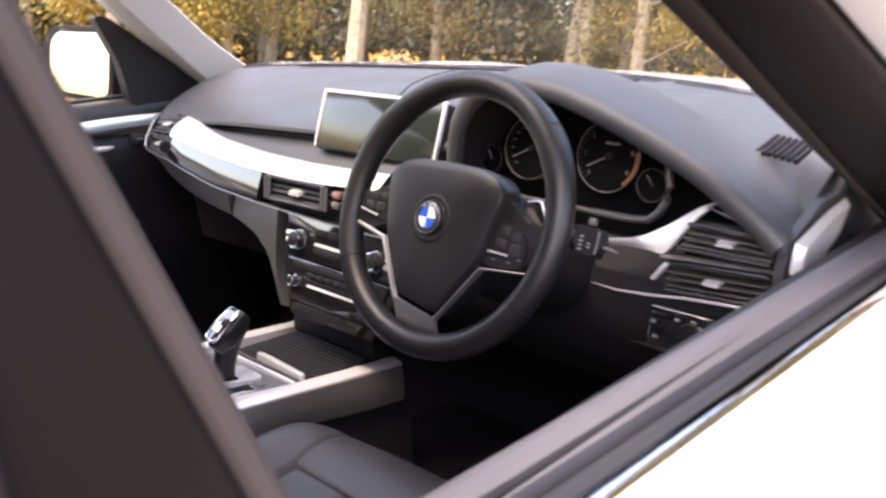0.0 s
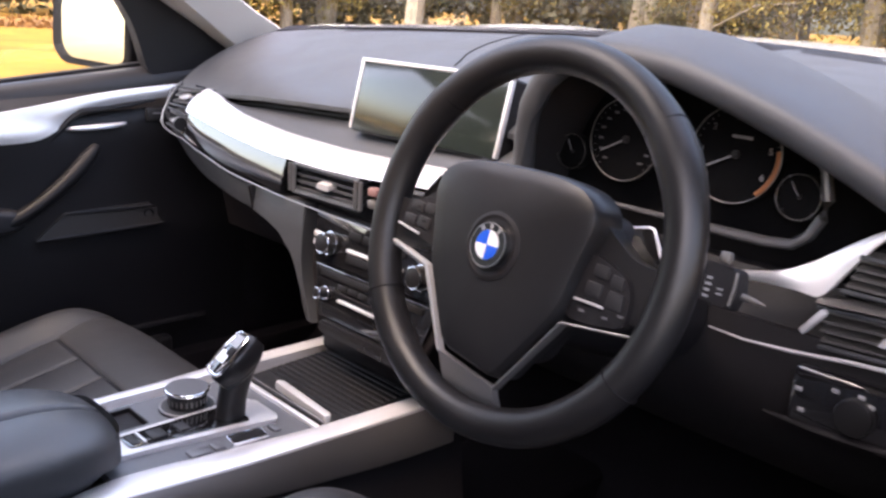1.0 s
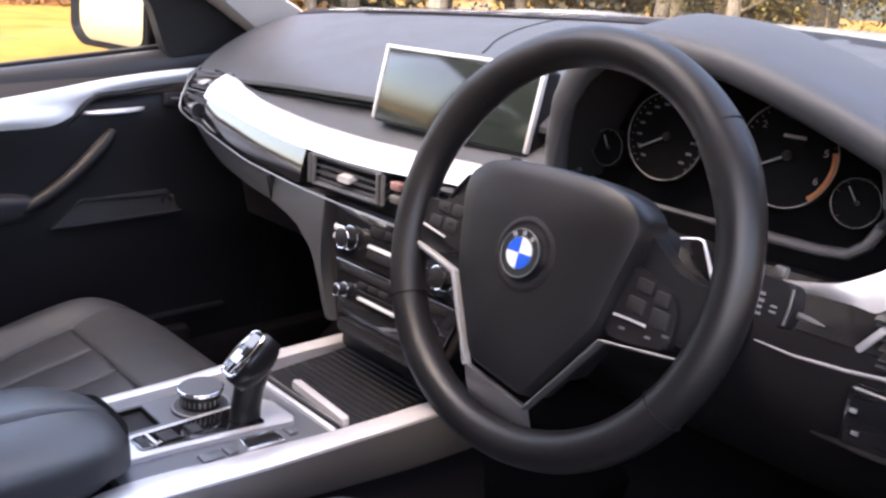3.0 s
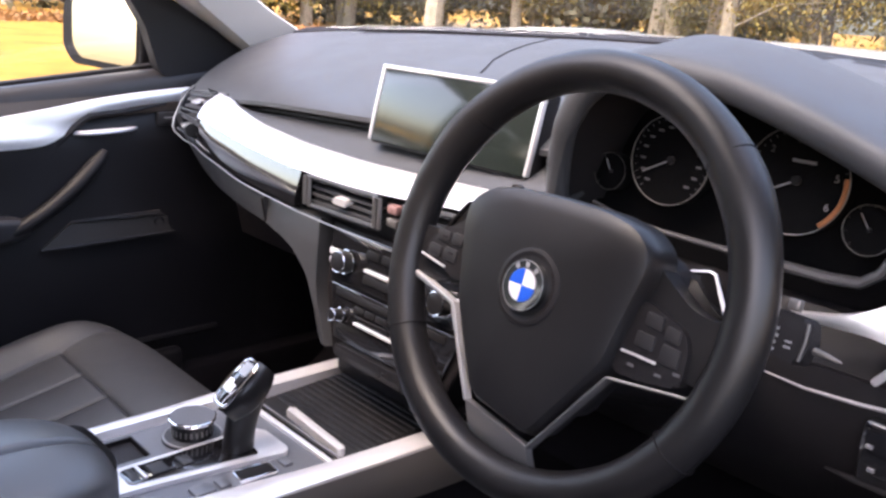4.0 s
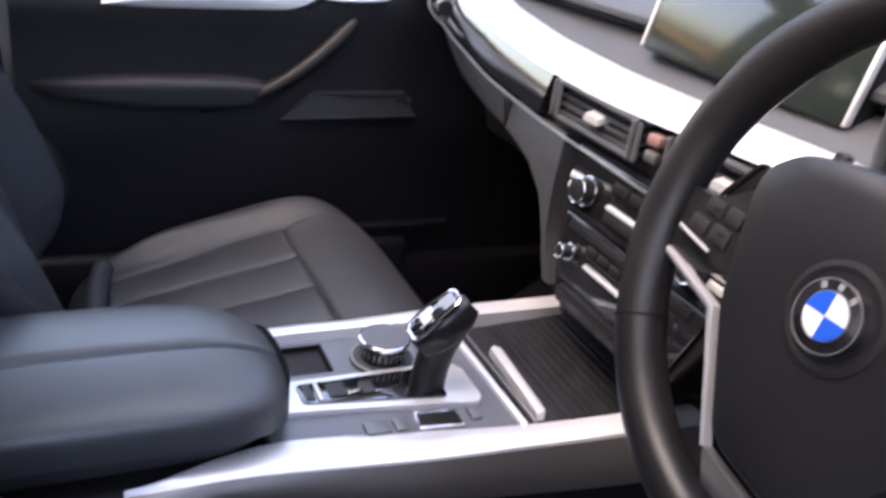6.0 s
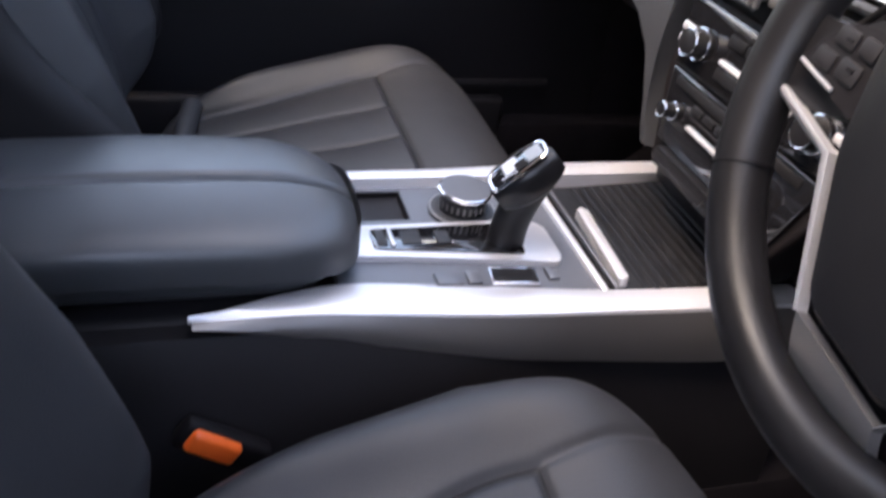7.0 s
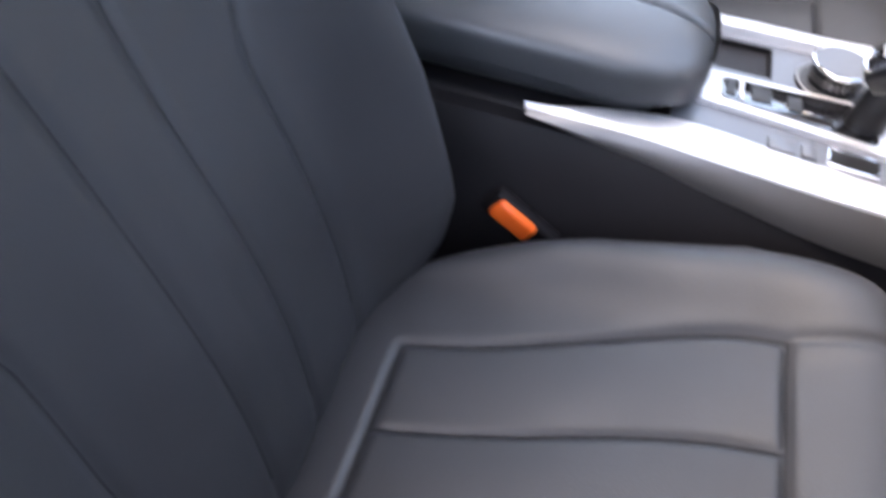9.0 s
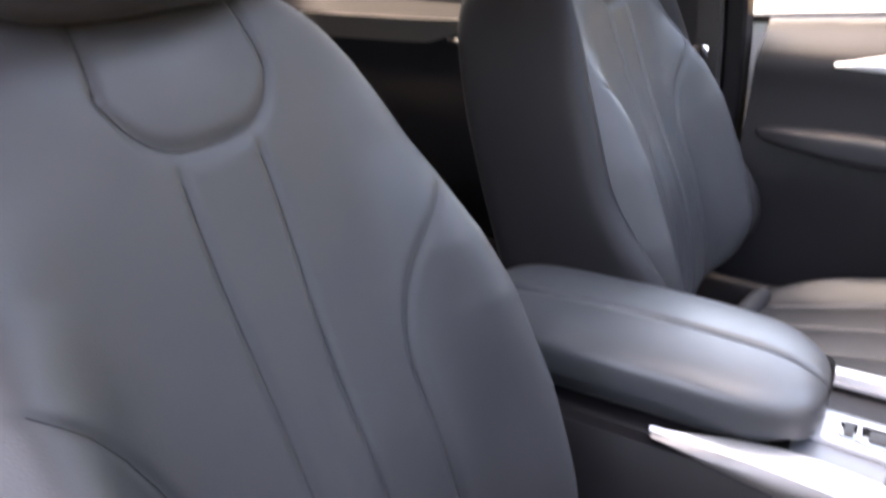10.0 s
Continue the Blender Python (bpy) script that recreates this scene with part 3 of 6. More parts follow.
    part("pull_handle", tube([(s * (0.772 - 0.016 * math.sin(math.pi * k)), *soft(k, 0.06)) for k in span(0, 1, 24)], [0.017 * (0.35 + 0.65 * min(1, 5 * k + 0.2) * min(1, 0.25 + 2.2 * (1 - k))) for k in span(0, 1, 24)], 14, squash=0.8), DOOR_GREY, th, "dark grey pull handle")
    part("armrest", moved(pillow(0.030, 0.19, 0.026, 4, 24, lambda x, y, z: Vector((x + s * 0.030 * min(1.0, max(0.0, (-y - 0.02) / 0.17)) ** 2, y, z * (1 - 0.5 * min(1.0, max(0.0, (-y - 0.02) / 0.17))) - 0.06 * max(0, y - 0.13) * (1 if z > 0 else 0)))), pose(s * 0.770, -0.200, 0.914)), ARMREST, th, "dark grey padded door armrest")
    # ledge of the door pocket
    part("pocket_ledge", sheet(lambda u, v: (s * (0.772 - 0.010 * v), 0.066 - 0.060 * v + (0.170 + 0.082 * v) * u, 0.913 - 0.044 * v + 0.004 * u), span(0, 1, 8), span(0, 1, 6), 0.008, (s, 0, 0)), PILLAR_DARK, th)
    for a, b in (((0.066, 0.914), (0.238, 0.912)), ((0.004, 0.869), (0.260, 0.875))):
        part("pocket_lip", tube([(s * (0.768 if a[1] > 0.9 else 0.758), a[0] + (b[0] - a[0]) * k, a[1] + (b[1] - a[1]) * k) for k in span(0, 1, 6)], [0.0012, 0.0035, 0.0035, 0.0035, 0.0035, 0.0015], 8), ARMREST, th)
    part("pocket_catch", ring(0.009, 0.0025, 20, Matrix(((0, 0, s, s * 0.768), (1, 0, 0, 0.232), (0, 1, 0, 0.896), (0, 0, 0, 1)))), DASH_DARK, th)
    part("pocket", joined(box(s * 0.765, -0.10, 0.56, 0.03, 0.74, 0.13, 0.012, 3)), DASH_DARK, th)
    part("pocket_ledge", box(s * 0.776, 0.16, 0.890, 0.014, 0.185, 0.030, 0.005), PILLAR_DARK, th)
    part("lower_lip", tube([(s * (0.752 + 0.03 * k), -0.2 + 0.56 * k, 0.655 - 0.01 * k) for k in span(0, 1, 8)], 0.008, 8), DASH_DARK, th)
    return th


front_door(-1)
front_door(1)


def rear_belt(y):
    """Height of the rear doors' window line."""
    return 1.10 + 0.03 * (y + 0.66)


def rear_door(s):
    th = tagged(empty("rear_door"), "rear car door with black lining and silver trim", "car door")
    y0, y1 = -1.52, -0.80 if s > 0 else -0.66
    zs = span(0.44, 1.15, 20)
    part("lining", sheet(lambda u, v: (s * panel_x(v, 0.012), y0 + (y1 - y0) * u, v if v < 0.9 else 0.9 + (v - 0.9) * (rear_belt(y0 + (y1 - y0) * u) - 0.9) / 0.25), span(0, 1, 12), zs, 0.03, (s, 0, 0)), LINING, th)
    part("outer_skin", sheet(lambda u, v: (s * (0.925 + 0.03 * math.sin(math.pi * v)), y0 + (y1 + 0.14 - y0) * u, rear_belt(y0 + (y1 + 0.14 - y0) * u) - v * 0.74), span(0, 1, 8), span(0, 1, 12), 0.02, (-s, 0, 0)), PAINT, th)
    part("top_roll", tube([(s * 0.865, y, rear_belt(y) - 0.01) for y in span(y0, y1, 6)], 0.025, 12), DASH, th)
    top = curve([(-1.45, 1.018), (-1.166, 1.035), (-0.70, 1.068)])
    part("silver_trim", sheet(lambda u, v: (s * (panel_x(top(u) - 0.05 + 0.05 * v, 0.012) - 0.008), u, top(u) - (0.05 - 0.032 * min(1, (u + 1.08) / 0.1) if u > -1.08 else 0.05) * (1 - v)), span(-1.45, -0.70, 40), span(0, 1, 5), 0.012, (s, 0, 0)), FLANK, th, "dull silver trim strip")
    part("door_handle", tube([(s * (0.768 + 0.014 * abs(2 * k - 1) ** 3), -1.03 + 0.12 * k, 1.004 + 0.004 * k) for k in span(0, 1, 10)], 0.006, 10), CHROME, th, "chrome door handle")
    part("frame", joined(
        loft([[(s * (0.875 - q * 0.21), -0.80 - q * 0.05 - d, 1.03 + q * 0.58) for d in (0, 0.05)] + [(s * (0.915 - q * 0.21), -0.80 - q * 0.05 - d, 1.03 + q * 0.58) for d in (0.05, 0.0)] for q in span(0, 1, 6)]),
        loft([[(s * (0.875 - q * 0.21), -1.47 - q * 0.12 - d, 0.95 + q * 0.66) for d in (0, 0.05)] + [(s * (0.915 - q * 0.21), -1.47 - q * 0.12 - d, 0.95 + q * 0.66) for d in (0.05, 0.0)] for q in span(0, 1, 6)]),
        box(s * 0.69, -1.2, 1.625, 0.05, 0.85, 0.04, 0.004)), RUBBER, th)
    pane = part("window_glass", sheet(lambda u, v: (s * (0.90 - v * 0.2), -1.47 + 0.62 * u - 0.1 * v, rear_belt(-1.47 + 0.62 * u) - 0.02 + v * (1.60 - rear_belt(-1.47 + 0.62 * u))), span(0, 1, 3), span(0, 1, 5), 0.004), PRIVACY, th)
    pane.visible_shadow = False
    return th


rear_door(-1)
rear_door(1)


def wing_mirror(s):
    m = pose(s * 1.045, 0.24, 1.252, -4, 0, s * -21)
    th = tagged(empty("wing_mirror", m), "door mirror in a black housing showing pale sky", "wing mirror")
    body = rounded([(-0.117, -0.048), (-0.086, -0.080), (0.094, -0.088), (0.116, -0.074), (0.113, 0.055), (0.085, 0.098), (-0.080, 0.094), (-0.116, 0.050)], 0.034, 6)
    pane = rounded([(-0.080, -0.036), (-0.056, -0.066), (0.086, -0.074), (0.104, -0.062), (0.104, 0.050), (0.080, 0.080), (-0.062, 0.078), (-0.081, 0.050)], 0.016, 5)
    outline = [(x * -s, z) for x, z in body]
    stand = Matrix(((1, 0, 0, 0), (0, 0, 1, 0), (0, 1, 0, 0), (0, 0, 0, 1)))
    rings = [[(x * k, d, z * k) for x, z in outline] for d, k in ((0.0, 0.97), (0.004, 1.0), (0.03, 1.0), (0.06, 0.93), (0.09, 0.75), (0.105, 0.45))]
    part("housing", loft(rings), RUBBER, th)
    part("mirror_glass", loft([[(x * -s, d, z) for x, z in pane] for d in (-0.004, 0.006)]), MIRROR, th, "convex mirror glass")
    part("arm", loft([[(-s * 0.08, 0.03, -0.08), (-s * 0.08, 0.09, -0.08), (-s * 0.08, 0.09, -0.02), (-s * 0.08, 0.03, -0.02)], [(-s * 0.20, 0.0, -0.10), (-s * 0.20, 0.08, -0.10), (-s * 0.20, 0.08, -0.05), (-s * 0.20, 0.0, -0.05)]]), RUBBER, th)
    return th


wing_mirror(-1)


# ---- dashboard ----
dash = tagged(empty("dashboard"), "dark grey soft-touch dashboard with satin silver and gloss black trim", "dashboard")
rear_edge = curve([(-0.76, 0.295, 1.160), (-0.6, 0.287, 1.176), (-0.42, 0.282, 1.189), (-0.17, 0.28, 1.199), (0.1, 0.28, 1.206), (0.22, 0.28, 1.208), (0.26, 0.335, 1.21), (0.70, 0.335, 1.20), (0.76, 0.28, 1.18)])


def pad_point(x, v):
    y0, z0 = rear_edge(x)
    y1, z1 = screen_base(x)
    swell = 0.012 * math.sin(math.pi * v) - 0.018 * math.exp(-v / 0.05)
    return x, y0 + (y1 - y0) * v - 0.010 * math.exp(-v / 0.05), z0 + (z1 - z0) * (v ** 0.8) + swell


part("top_pad", sheet(pad_point, span(-0.745, 0.745, 60), [0, 0.01, 0.025, 0.05, 0.09, 0.15, 0.25, 0.4, 0.55, 0.7, 0.85, 0.95, 1.0], 0.007, (0, 0, -1)), DASH, dash)

part("pad_seam", tube([Vector(pad_point(x, v)) + Vector((0, 0, 0.0002)) for x, v in ((-0.112, 0.29), (-0.127, 0.335), (-0.159, 0.419), (-0.181, 0.499), (-0.204, 0.601), (-0.224, 0.712), (-0.243, 0.843), (-0.258, 0.97))], 0.0016, 6), RUBBER, dash)

# hood over the instruments: an arch whose lip faces the driver
lip = [(0.236, 1.150), (0.240, 1.180), (0.247, 1.212), (0.258, 1.246), (0.276, 1.280), (0.306, 1.305), (0.345, 1.315), (0.39, 1.313), (0.44, 1.306), (0.495, 1.289), (0.54, 1.273), (0.58, 1.257), (0.62, 1.240), (0.66, 1.221), (0.70, 1.196), (0.735, 1.172), (0.758, 1.152)]
lip_x = curve([(i / (len(lip) - 1), x, z) for i, (x, z) in enumerate(lip)])


def hood_point(u, v):
    x, z = lip_x(u, 0.008)
    yl = 0.196 + 0.03 * (1 - min(1, u * 5))
    k = v ** 1.3
    yw, zw = screen_base(x)
    flat = pad_point(x, min(1, max(0, (yl + (yw - yl) * v - 0.28) / (yw - 0.28))))[2] if v > 0.15 else z
    w = min(1, max(0, (v - 0.12) / 0.75))
    w = w * w * (3 - 2 * w)
    zz = z * (1 - w) + (flat + 0.004) * w - 0.006 * math.exp(-v / 0.02)
    # the hood swells above its lip before it falls to the pad
    swell = min(1.0, max(0.0, (x - 0.25) / 0.10)) * min(1.0, max(0.0, (0.68 - x) / 0.16))
    zz += 0.021 * swell * swell * (3 - 2 * swell) * math.exp(-((v - 0.24) / 0.17) ** 2)
    if z < 1.2 and u < 0.3:
        zz = z + (0.02) * v
    return x + 0.03 * v * (1 if u < 0.2 else 0), yl + (yw - 0.02 - yl) * v, zz


part("instrument_hood", sheet(hood_point, span(0, 1, 60), [0, 0.008, 0.02, 0.05, 0.09, 0.13, 0.18, 0.23, 0.28, 0.34, 0.4, 0.47, 0.55, 0.7, 0.85, 1.0], 0.012, (0, 0, -1)), DASH, dash, "soft hood over the instruments")


part("hood_lip", tube([(lip_x(u, 0.008)[0], 0.202 + 0.03 * (1 - min(1, u * 5)), lip_x(u, 0.008)[1] - 0.016) for u in span(0.02, 0.98, 50)], 0.0125, 12, squash=1.15), DASH, dash, "rounded lip of the hood")


def inner_point(u, v):
    x, z = lip_x(u, 0.008)
    cx, cz = 0.42, 1.19
    return x + (cx - x) * 0.10 * v, 0.200 + 0.03 * (1 - min(1, u * 5)) + 0.095 * v, z - 0.012 + (cz - z) * 0.22 * v


part("hood_lining", sheet(inner_point, span(0, 1, 50), span(0, 1, 5), 0.006, (0, 0, 1)), DASH_DARK, dash)
part("instrument_binnacle", prism(rounded([(0.235, 1.10), (0.60, 1.085), (0.68, 1.14), (0.66, 1.20), (0.55, 1.255), (0.44, 1.29), (0.33, 1.295), (0.265, 1.26), (0.245, 1.19)], 0.03), 0.03, 0.003, 2, Matrix(((1, 0, 0, 0), (0, 0, -1, 0.296), (0, 1, 0, 0), (0, 0, 0, 1)))), DIAL, dash)
rim_pts = [(0.262, 1.148), (0.30, 1.139), (0.35, 1.135), (0.42, 1.134), (0.48, 1.133), (0.525, 1.133), (0.552, 1.136), (0.567, 1.148), (0.576, 1.166), (0.579, 1.184), (0.572, 1.212), (0.554, 1.234), (0.536, 1.247)]
part("binnacle_rim", tube([(x, 0.260, z) for x, z in rim_pts], [0.0022, 0.0026, 0.003, 0.0036] + [0.0066] * 6 + [0.006, 0.0045, 0.002], 10, squash=0.8), VENT_GREY, dash, "dull silver rim below the dials")


def dial(x, z, r, marks, needle, name="dial"):
    """A round instrument: chrome ring, ticks, numeral bars and a needle (degrees from the right)."""
    m = Matrix(((1, 0, 0, x), (0, 0.10, -0.995, 0.270), (0, 0.995, 0.10, z), (0, 0, 0, 1)))
    face = part(name, disc(r, 0.012, 40, 0.001, m @ pose(0, 0, -0.004)), DIAL, dash, "round instrument dial with pale marks")
    part("dial_ring", ring(r, r * 0.013, 64, m), FLANK, face)
    ticks = [box(r * 0.92, 0, 0, r * 0.055, r * 0.012, 0.001, 0, m=m @ pose(0, 0, -0.0025, 0, 0, 225 - 270 * i / (marks - 1))) for i in range(marks)]
    part("ticks", joined(*ticks), MARK_DIM, face)
    a = radians(needle)
    part("needle", box(r * 0.36, 0, 0, r * 0.76, r * 0.032, 0.0015, 0, m=m @ pose(0, 0, -0.001, 0, 0, needle)), MARK, face, "white needle")
    part("needle_hub", disc(r * 0.09, 0.004, 16, 0.0005, m), DASH_DARK, face)
    return face, m


def lettering(text, size, m, mat, parent, name="numeral", extrude=0.0003):
    cu = bpy.data.curves.new(name, "FONT")
    cu.body, cu.size, cu.align_x, cu.align_y, cu.extrude = text, size, "CENTER", "CENTER", extrude
    tmp = bpy.data.objects.new(name, cu)
    scene.collection.objects.link(tmp)
    bpy.context.view_layer.update()
    me = bpy.data.meshes.new_from_object(tmp.evaluated_get(bpy.context.evaluated_depsgraph_get()))
    bpy.data.objects.remove(tmp)
    me.transform(m)
    me.materials.clear()
    me.materials.append(mat)
    ob = new(name, me)
    ob.parent = parent
    return ob


speedo, sm = dial(0.343, 1.206, 0.0455, 27, 208, "speed_dial")
tacho, tm = dial(0.475, 1.210, 0.049, 31, 208, "rev_dial")
fuel, fm = dial(0.271, 1.182, 0.020, 9, 120, "fuel_dial")
temp, om = dial(0.546, 1.180, 0.022, 9, 125, "oil_dial")
for i, n in enumerate(("0", "1", "2", "3", "4", "5", "6")):
    a = radians(222 - 42 * i)
    lettering(n, 0.0095, tm @ pose(0.037 * math.cos(a), 0.037 * math.sin(a), -0.002), MARK_DIM if n in "0123" else MARK, tacho)
for i in range(14):
    a = radians(225 - 270 * i / 13)
    part("numeral_bar", box(0.033 * math.cos(a), 0.033 * math.sin(a), -0.002, 0.006, 0.0024, 0.0006, 0, m=sm), MARK_DIM, speedo)
part("red_arc", tube([(0.046 * math.cos(radians(a)), 0.046 * math.sin(radians(a)), 0.0) for a in span(-50, 12, 14)], 0.0024, 6), AMBER, tacho).matrix_basis = tm
part("caption_bar", box(0.004, 0.018, -0.002, 0.022, 0.003, 0.0006, 0, m=tm), MARK, tacho)

# passenger-side face: bands from the top edge down
silver_top = curve([(-0.60, 0.262, 1.172), (-0.565, 0.262, 1.170), (-0.53, 0.262, 1.158), (-0.43, 0.256, 1.138), (-0.28, 0.250, 1.127), (-0.13, 0.246, 1.125), (0.0, 0.243, 1.129), (0.10, 0.236, 1.135), (0.24, 0.224, 1.143)])
silver_low = curve([(-0.64, 0.226, 1.132), (-0.56, 0.216, 1.128), (-0.39, 0.202, 1.111), (-0.245, 0.194, 1.102), (-0.105, 0.190, 1.102), (0.0, 0.190, 1.106), (0.10, 0.192, 1.114), (0.24, 0.196, 1.120)])
chrome_line = curve([(-0.75, 0.262, 1.118), (-0.70, 0.240, 1.104), (-0.62, 0.220, 1.090), (-0.546, 0.205, 1.076), (-0.373, 0.191, 1.053), (-0.209, 0.184, 1.045), (0, 0.184, 1.040), (0.22, 0.19, 1.040)])
lower_edge = curve([(-0.75, 0.285, 1.060), (-0.62, 0.245, 1.036), (-0.5, 0.215, 1.021), (-0.373, 0.198, 1.009), (-0.28, 0.190, 1.004), (-0.2, 0.190, 1.0), (0.2, 0.21, 0.995)])


def band(a, b, x0, x1, n, bulge, m=7, thick=0.010):
    def fn(u, v):
        (ya, za), (yb, zb) = a(u), b(u)
        return u, ya + (yb - ya) * v - bulge * math.sin(math.pi * v), za + (zb - za) * v + 0.5 * bulge * math.sin(math.pi * v)
    return sheet(fn, span(x0, x1, n), span(0, 1, m), thick, (0, 1, -0.3))


# black band behind the gap under the pad, standing in for its shade
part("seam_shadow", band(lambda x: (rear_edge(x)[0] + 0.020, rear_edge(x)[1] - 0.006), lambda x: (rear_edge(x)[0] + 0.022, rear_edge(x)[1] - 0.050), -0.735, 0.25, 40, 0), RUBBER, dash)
part("seam_line", tube([(x, rear_edge(x)[0] + 0.008, rear_edge(x)[1] - 0.034) for x in span(-0.70, 0.20, 30)], 0.0016, 6), DASH, dash)
part("mid_panel", band(lambda x: (rear_edge(x)[0] + 0.008, rear_edge(x)[1] - 0.039), silver_top, -0.62, 0.245, 46, 0.004), DASH, dash)
part("silver_trim", band(silver_top, silver_low, -0.574, 0.230, 60, 0.006), SILVER, dash, "broad satin silver trim strip")
part("gloss_trim", band(lambda x: (silver_low(x)[0] + 0.0045, silver_low(x)[1] - 0.002), lambda x: (chrome_line(x)[0] + 0.001, chrome_line(x)[1] + 0.004), -0.566, -0.214, 36, 0.0015), GLOSS, dash, "gloss black trim strip")
part("chrome_strip", tube([(x, chrome_line(x)[0] - 0.002, chrome_line(x)[1]) for x in span(-0.575, 0.20, 50)], 0.0013, 8), PEWTER, dash)
part("lower_panel", band(lambda x: (chrome_line(x)[0] + 0.001, chrome_line(x)[1] - 0.004), lower_edge, -0.74, -0.302, 36, 0.001), LOWER_DASH, dash, "grey glovebox lid and lower panel")
part("glovebox", loft([[(x, lower_edge(x)[0] + 0.035, lower_edge(x)[1] + 0.004), (x, lower_edge(x)[0] + 0.09, lower_edge(x)[1] - 0.05), (x, 0.40, 0.86), (x, 0.55, 0.86), (x, 0.55, lower_edge(x)[1])] for x in span(-0.74, -0.302, 12)]), CARPET, dash)
part("glovebox_gap", tube([(-0.298, lower_edge(-0.298)[0] - 0.002, lower_edge(-0.298)[1] + 0.002), (-0.302, chrome_line(-0.3)[0] - 0.003, chrome_line(-0.3)[1] - 0.006)], 0.0016, 6), RUBBER, dash)
part("carcass", joined(box(0, 0.56, 1.10, 1.44, 0.36, 0.22, 0.01), box(0.0, 0.44, 1.10, 0.36, 0.28, 0.10, 0.01)), DASH_DARK, dash)


def slatted_vent(name, corners, slats, chrome_sides, tab, depth=0.05):
    """An air vent between four corners (left-top, right-top, right-low, left-low) with blades."""
    lt, rt, rl, ll = (Vector(c) for c in corners)
    th = part(name, loft([[c + Vector((0, d, 0)) for c in (lt, rt, rl, ll)] for d in (depth - 0.01, depth)]), DASH_DARK, dash, "black air vent with slats")
    for i in range(slats):
        k = (i + 0.5) / slats
        a, b = lt + (ll - lt) * k, rt + (rl - rt) * k
        h = 0.0018 if chrome_sides or lt.x < 0 else 0.0010
        part("slat", loft([[p + Vector((0, 0.004, -h)), p + Vector((0, 0.030, -h + 0.004)), p + Vector((0, 0.030, h + 0.004)), p + Vector((0, 0.004, h))] for p in (a, b)]), DASH if chrome_sides else FLANK if lt.x > 0 else VENT_GREY, th)
    frame = 0.004 if chrome_sides else 0.0022
    part("vent_frame", joined(tube([lt, rt], frame, 8), tube([ll, rl], frame, 8)), DASH, th)
    if chrome_sides:
        for p, q in ((lt, ll), (rt, rl)):
            part("side_bar", joined(*[tube([p + Vector((e, -0.003, 0)), q + Vector((e, -0.003, 0))], 0.0032, 8) for e in (-0.006, 0.005)]), PEWTER, th)
    mid = (lt + rt + rl + ll) / 4
    tw = 0.015 if chrome_sides else 0.011
    th_ = 0.0045 if chrome_sides else 0.0021
    tongue = rounded([(-tw, -th_), (tw, -th_), (tw * 0.85, th_), (-tw * 0.85, th_)], th_ * 0.6, 3)
    part("vent_tab", loft([[mid + Vector((x, d, z + 0.25 * d)) for x, z in tongue] for d in (-0.006, 0.010)]), SILVER, th, "silver vent slider")
    return th


slatted_vent("centre_vent", ((-0.188, 0.194, 1.098), (-0.022, 0.190, 1.100), (-0.022, 0.190, 1.060), (-0.188, 0.194, 1.056)), 4, True, True)
slatted_vent("centre_vent", ((0.038, 0.190, 1.102), (0.190, 0.196, 1.108), (0.190, 0.196, 1.064), (0.038, 0.190, 1.060)), 4, True, True)
part("hazard_button", box(0.006, 0.194, 1.090, 0.020, 0.014, 0.012, 0.003), RED, dash, "dull red hazard light button")
part("lock_button", box(0.006, 0.194, 1.073, 0.020, 0.014, 0.012, 0.003), FLANK, dash)
part("vent_surround", joined(box(0.0, 0.240, 1.074, 0.41, 0.05, 0.070, 0.004)), DASH_DARK, dash)
slatted_vent("side_vent", ((-0.703, 0.268, 1.160), (-0.580, 0.258, 1.167), (-0.576, 0.227, 1.133), (-0.700, 0.250, 1.127)), 3, False, True)
slatted_vent("side_vent", ((-0.700, 0.247, 1.120), (-0.580, 0.224, 1.119), (-0.572, 0.213, 1.087), (-0.696, 0.240, 1.091)), 2, False, True)
part("vent_wheel", moved(disc(0.012, 0.012, 24, 0.002), Matrix(((0, 0.25, -0.97, -0.600), (0.3, 0.92, 0.24, 0.218), (-0.95, 0.3, 0, 1.103), (0, 0, 0, 1)))), KEY_BLACK, dash)
part("side_vent_bezel", sheet(lambda u, v: (u, rear_edge(u)[0] + 0.006 - 0.050 * v + 0.024, rear_edge(u)[1] - 0.010 - 0.085 * v), span(-0.742, -0.566, 10), span(0, 1, 8), 0.01, (0, 1, 0)), DASH_DARK, dash)
part("side_vent_rim", tube([(-0.714, 0.283, 1.168), (-0.722, 0.272, 1.150), (-0.727, 0.260, 1.130), (-0.729, 0.250, 1.108), (-0.722, 0.243, 1.090), (-0.700, 0.236, 1.084), (-0.640, 0.222, 1.080), (-0.575, 0.211, 1.078)], [0.0012, 0.0020, 0.0022, 0.0022, 0.0022, 0.0018, 0.0016, 0.0013], 8), PEWTER, dash, "bright rim round the side vents")
part("dash_end", joined(loft([[(x, 0.30, 1.165), (x, 0.275, 1.15), (x, 0.262, 1.11), (x, 0.30, 1.04), (x, 0.52, 1.02), (x, 0.55, 1.2)] for x in (-0.748, -0.735)])), DASH, dash)

# driver-side face
slatted_vent("side_vent", ((0.632, 0.215, 1.150), (0.742, 0.200, 1.152), (0.742, 0.200, 1.122), (0.622, 0.212, 1.118)), 4, False, True)
slatted_vent("side_vent", ((0.605, 0.212, 1.098), (0.742, 0.200, 1.108), (0.738, 0.205, 1.072), (0.610, 0.215, 1.062)), 4, False, True)
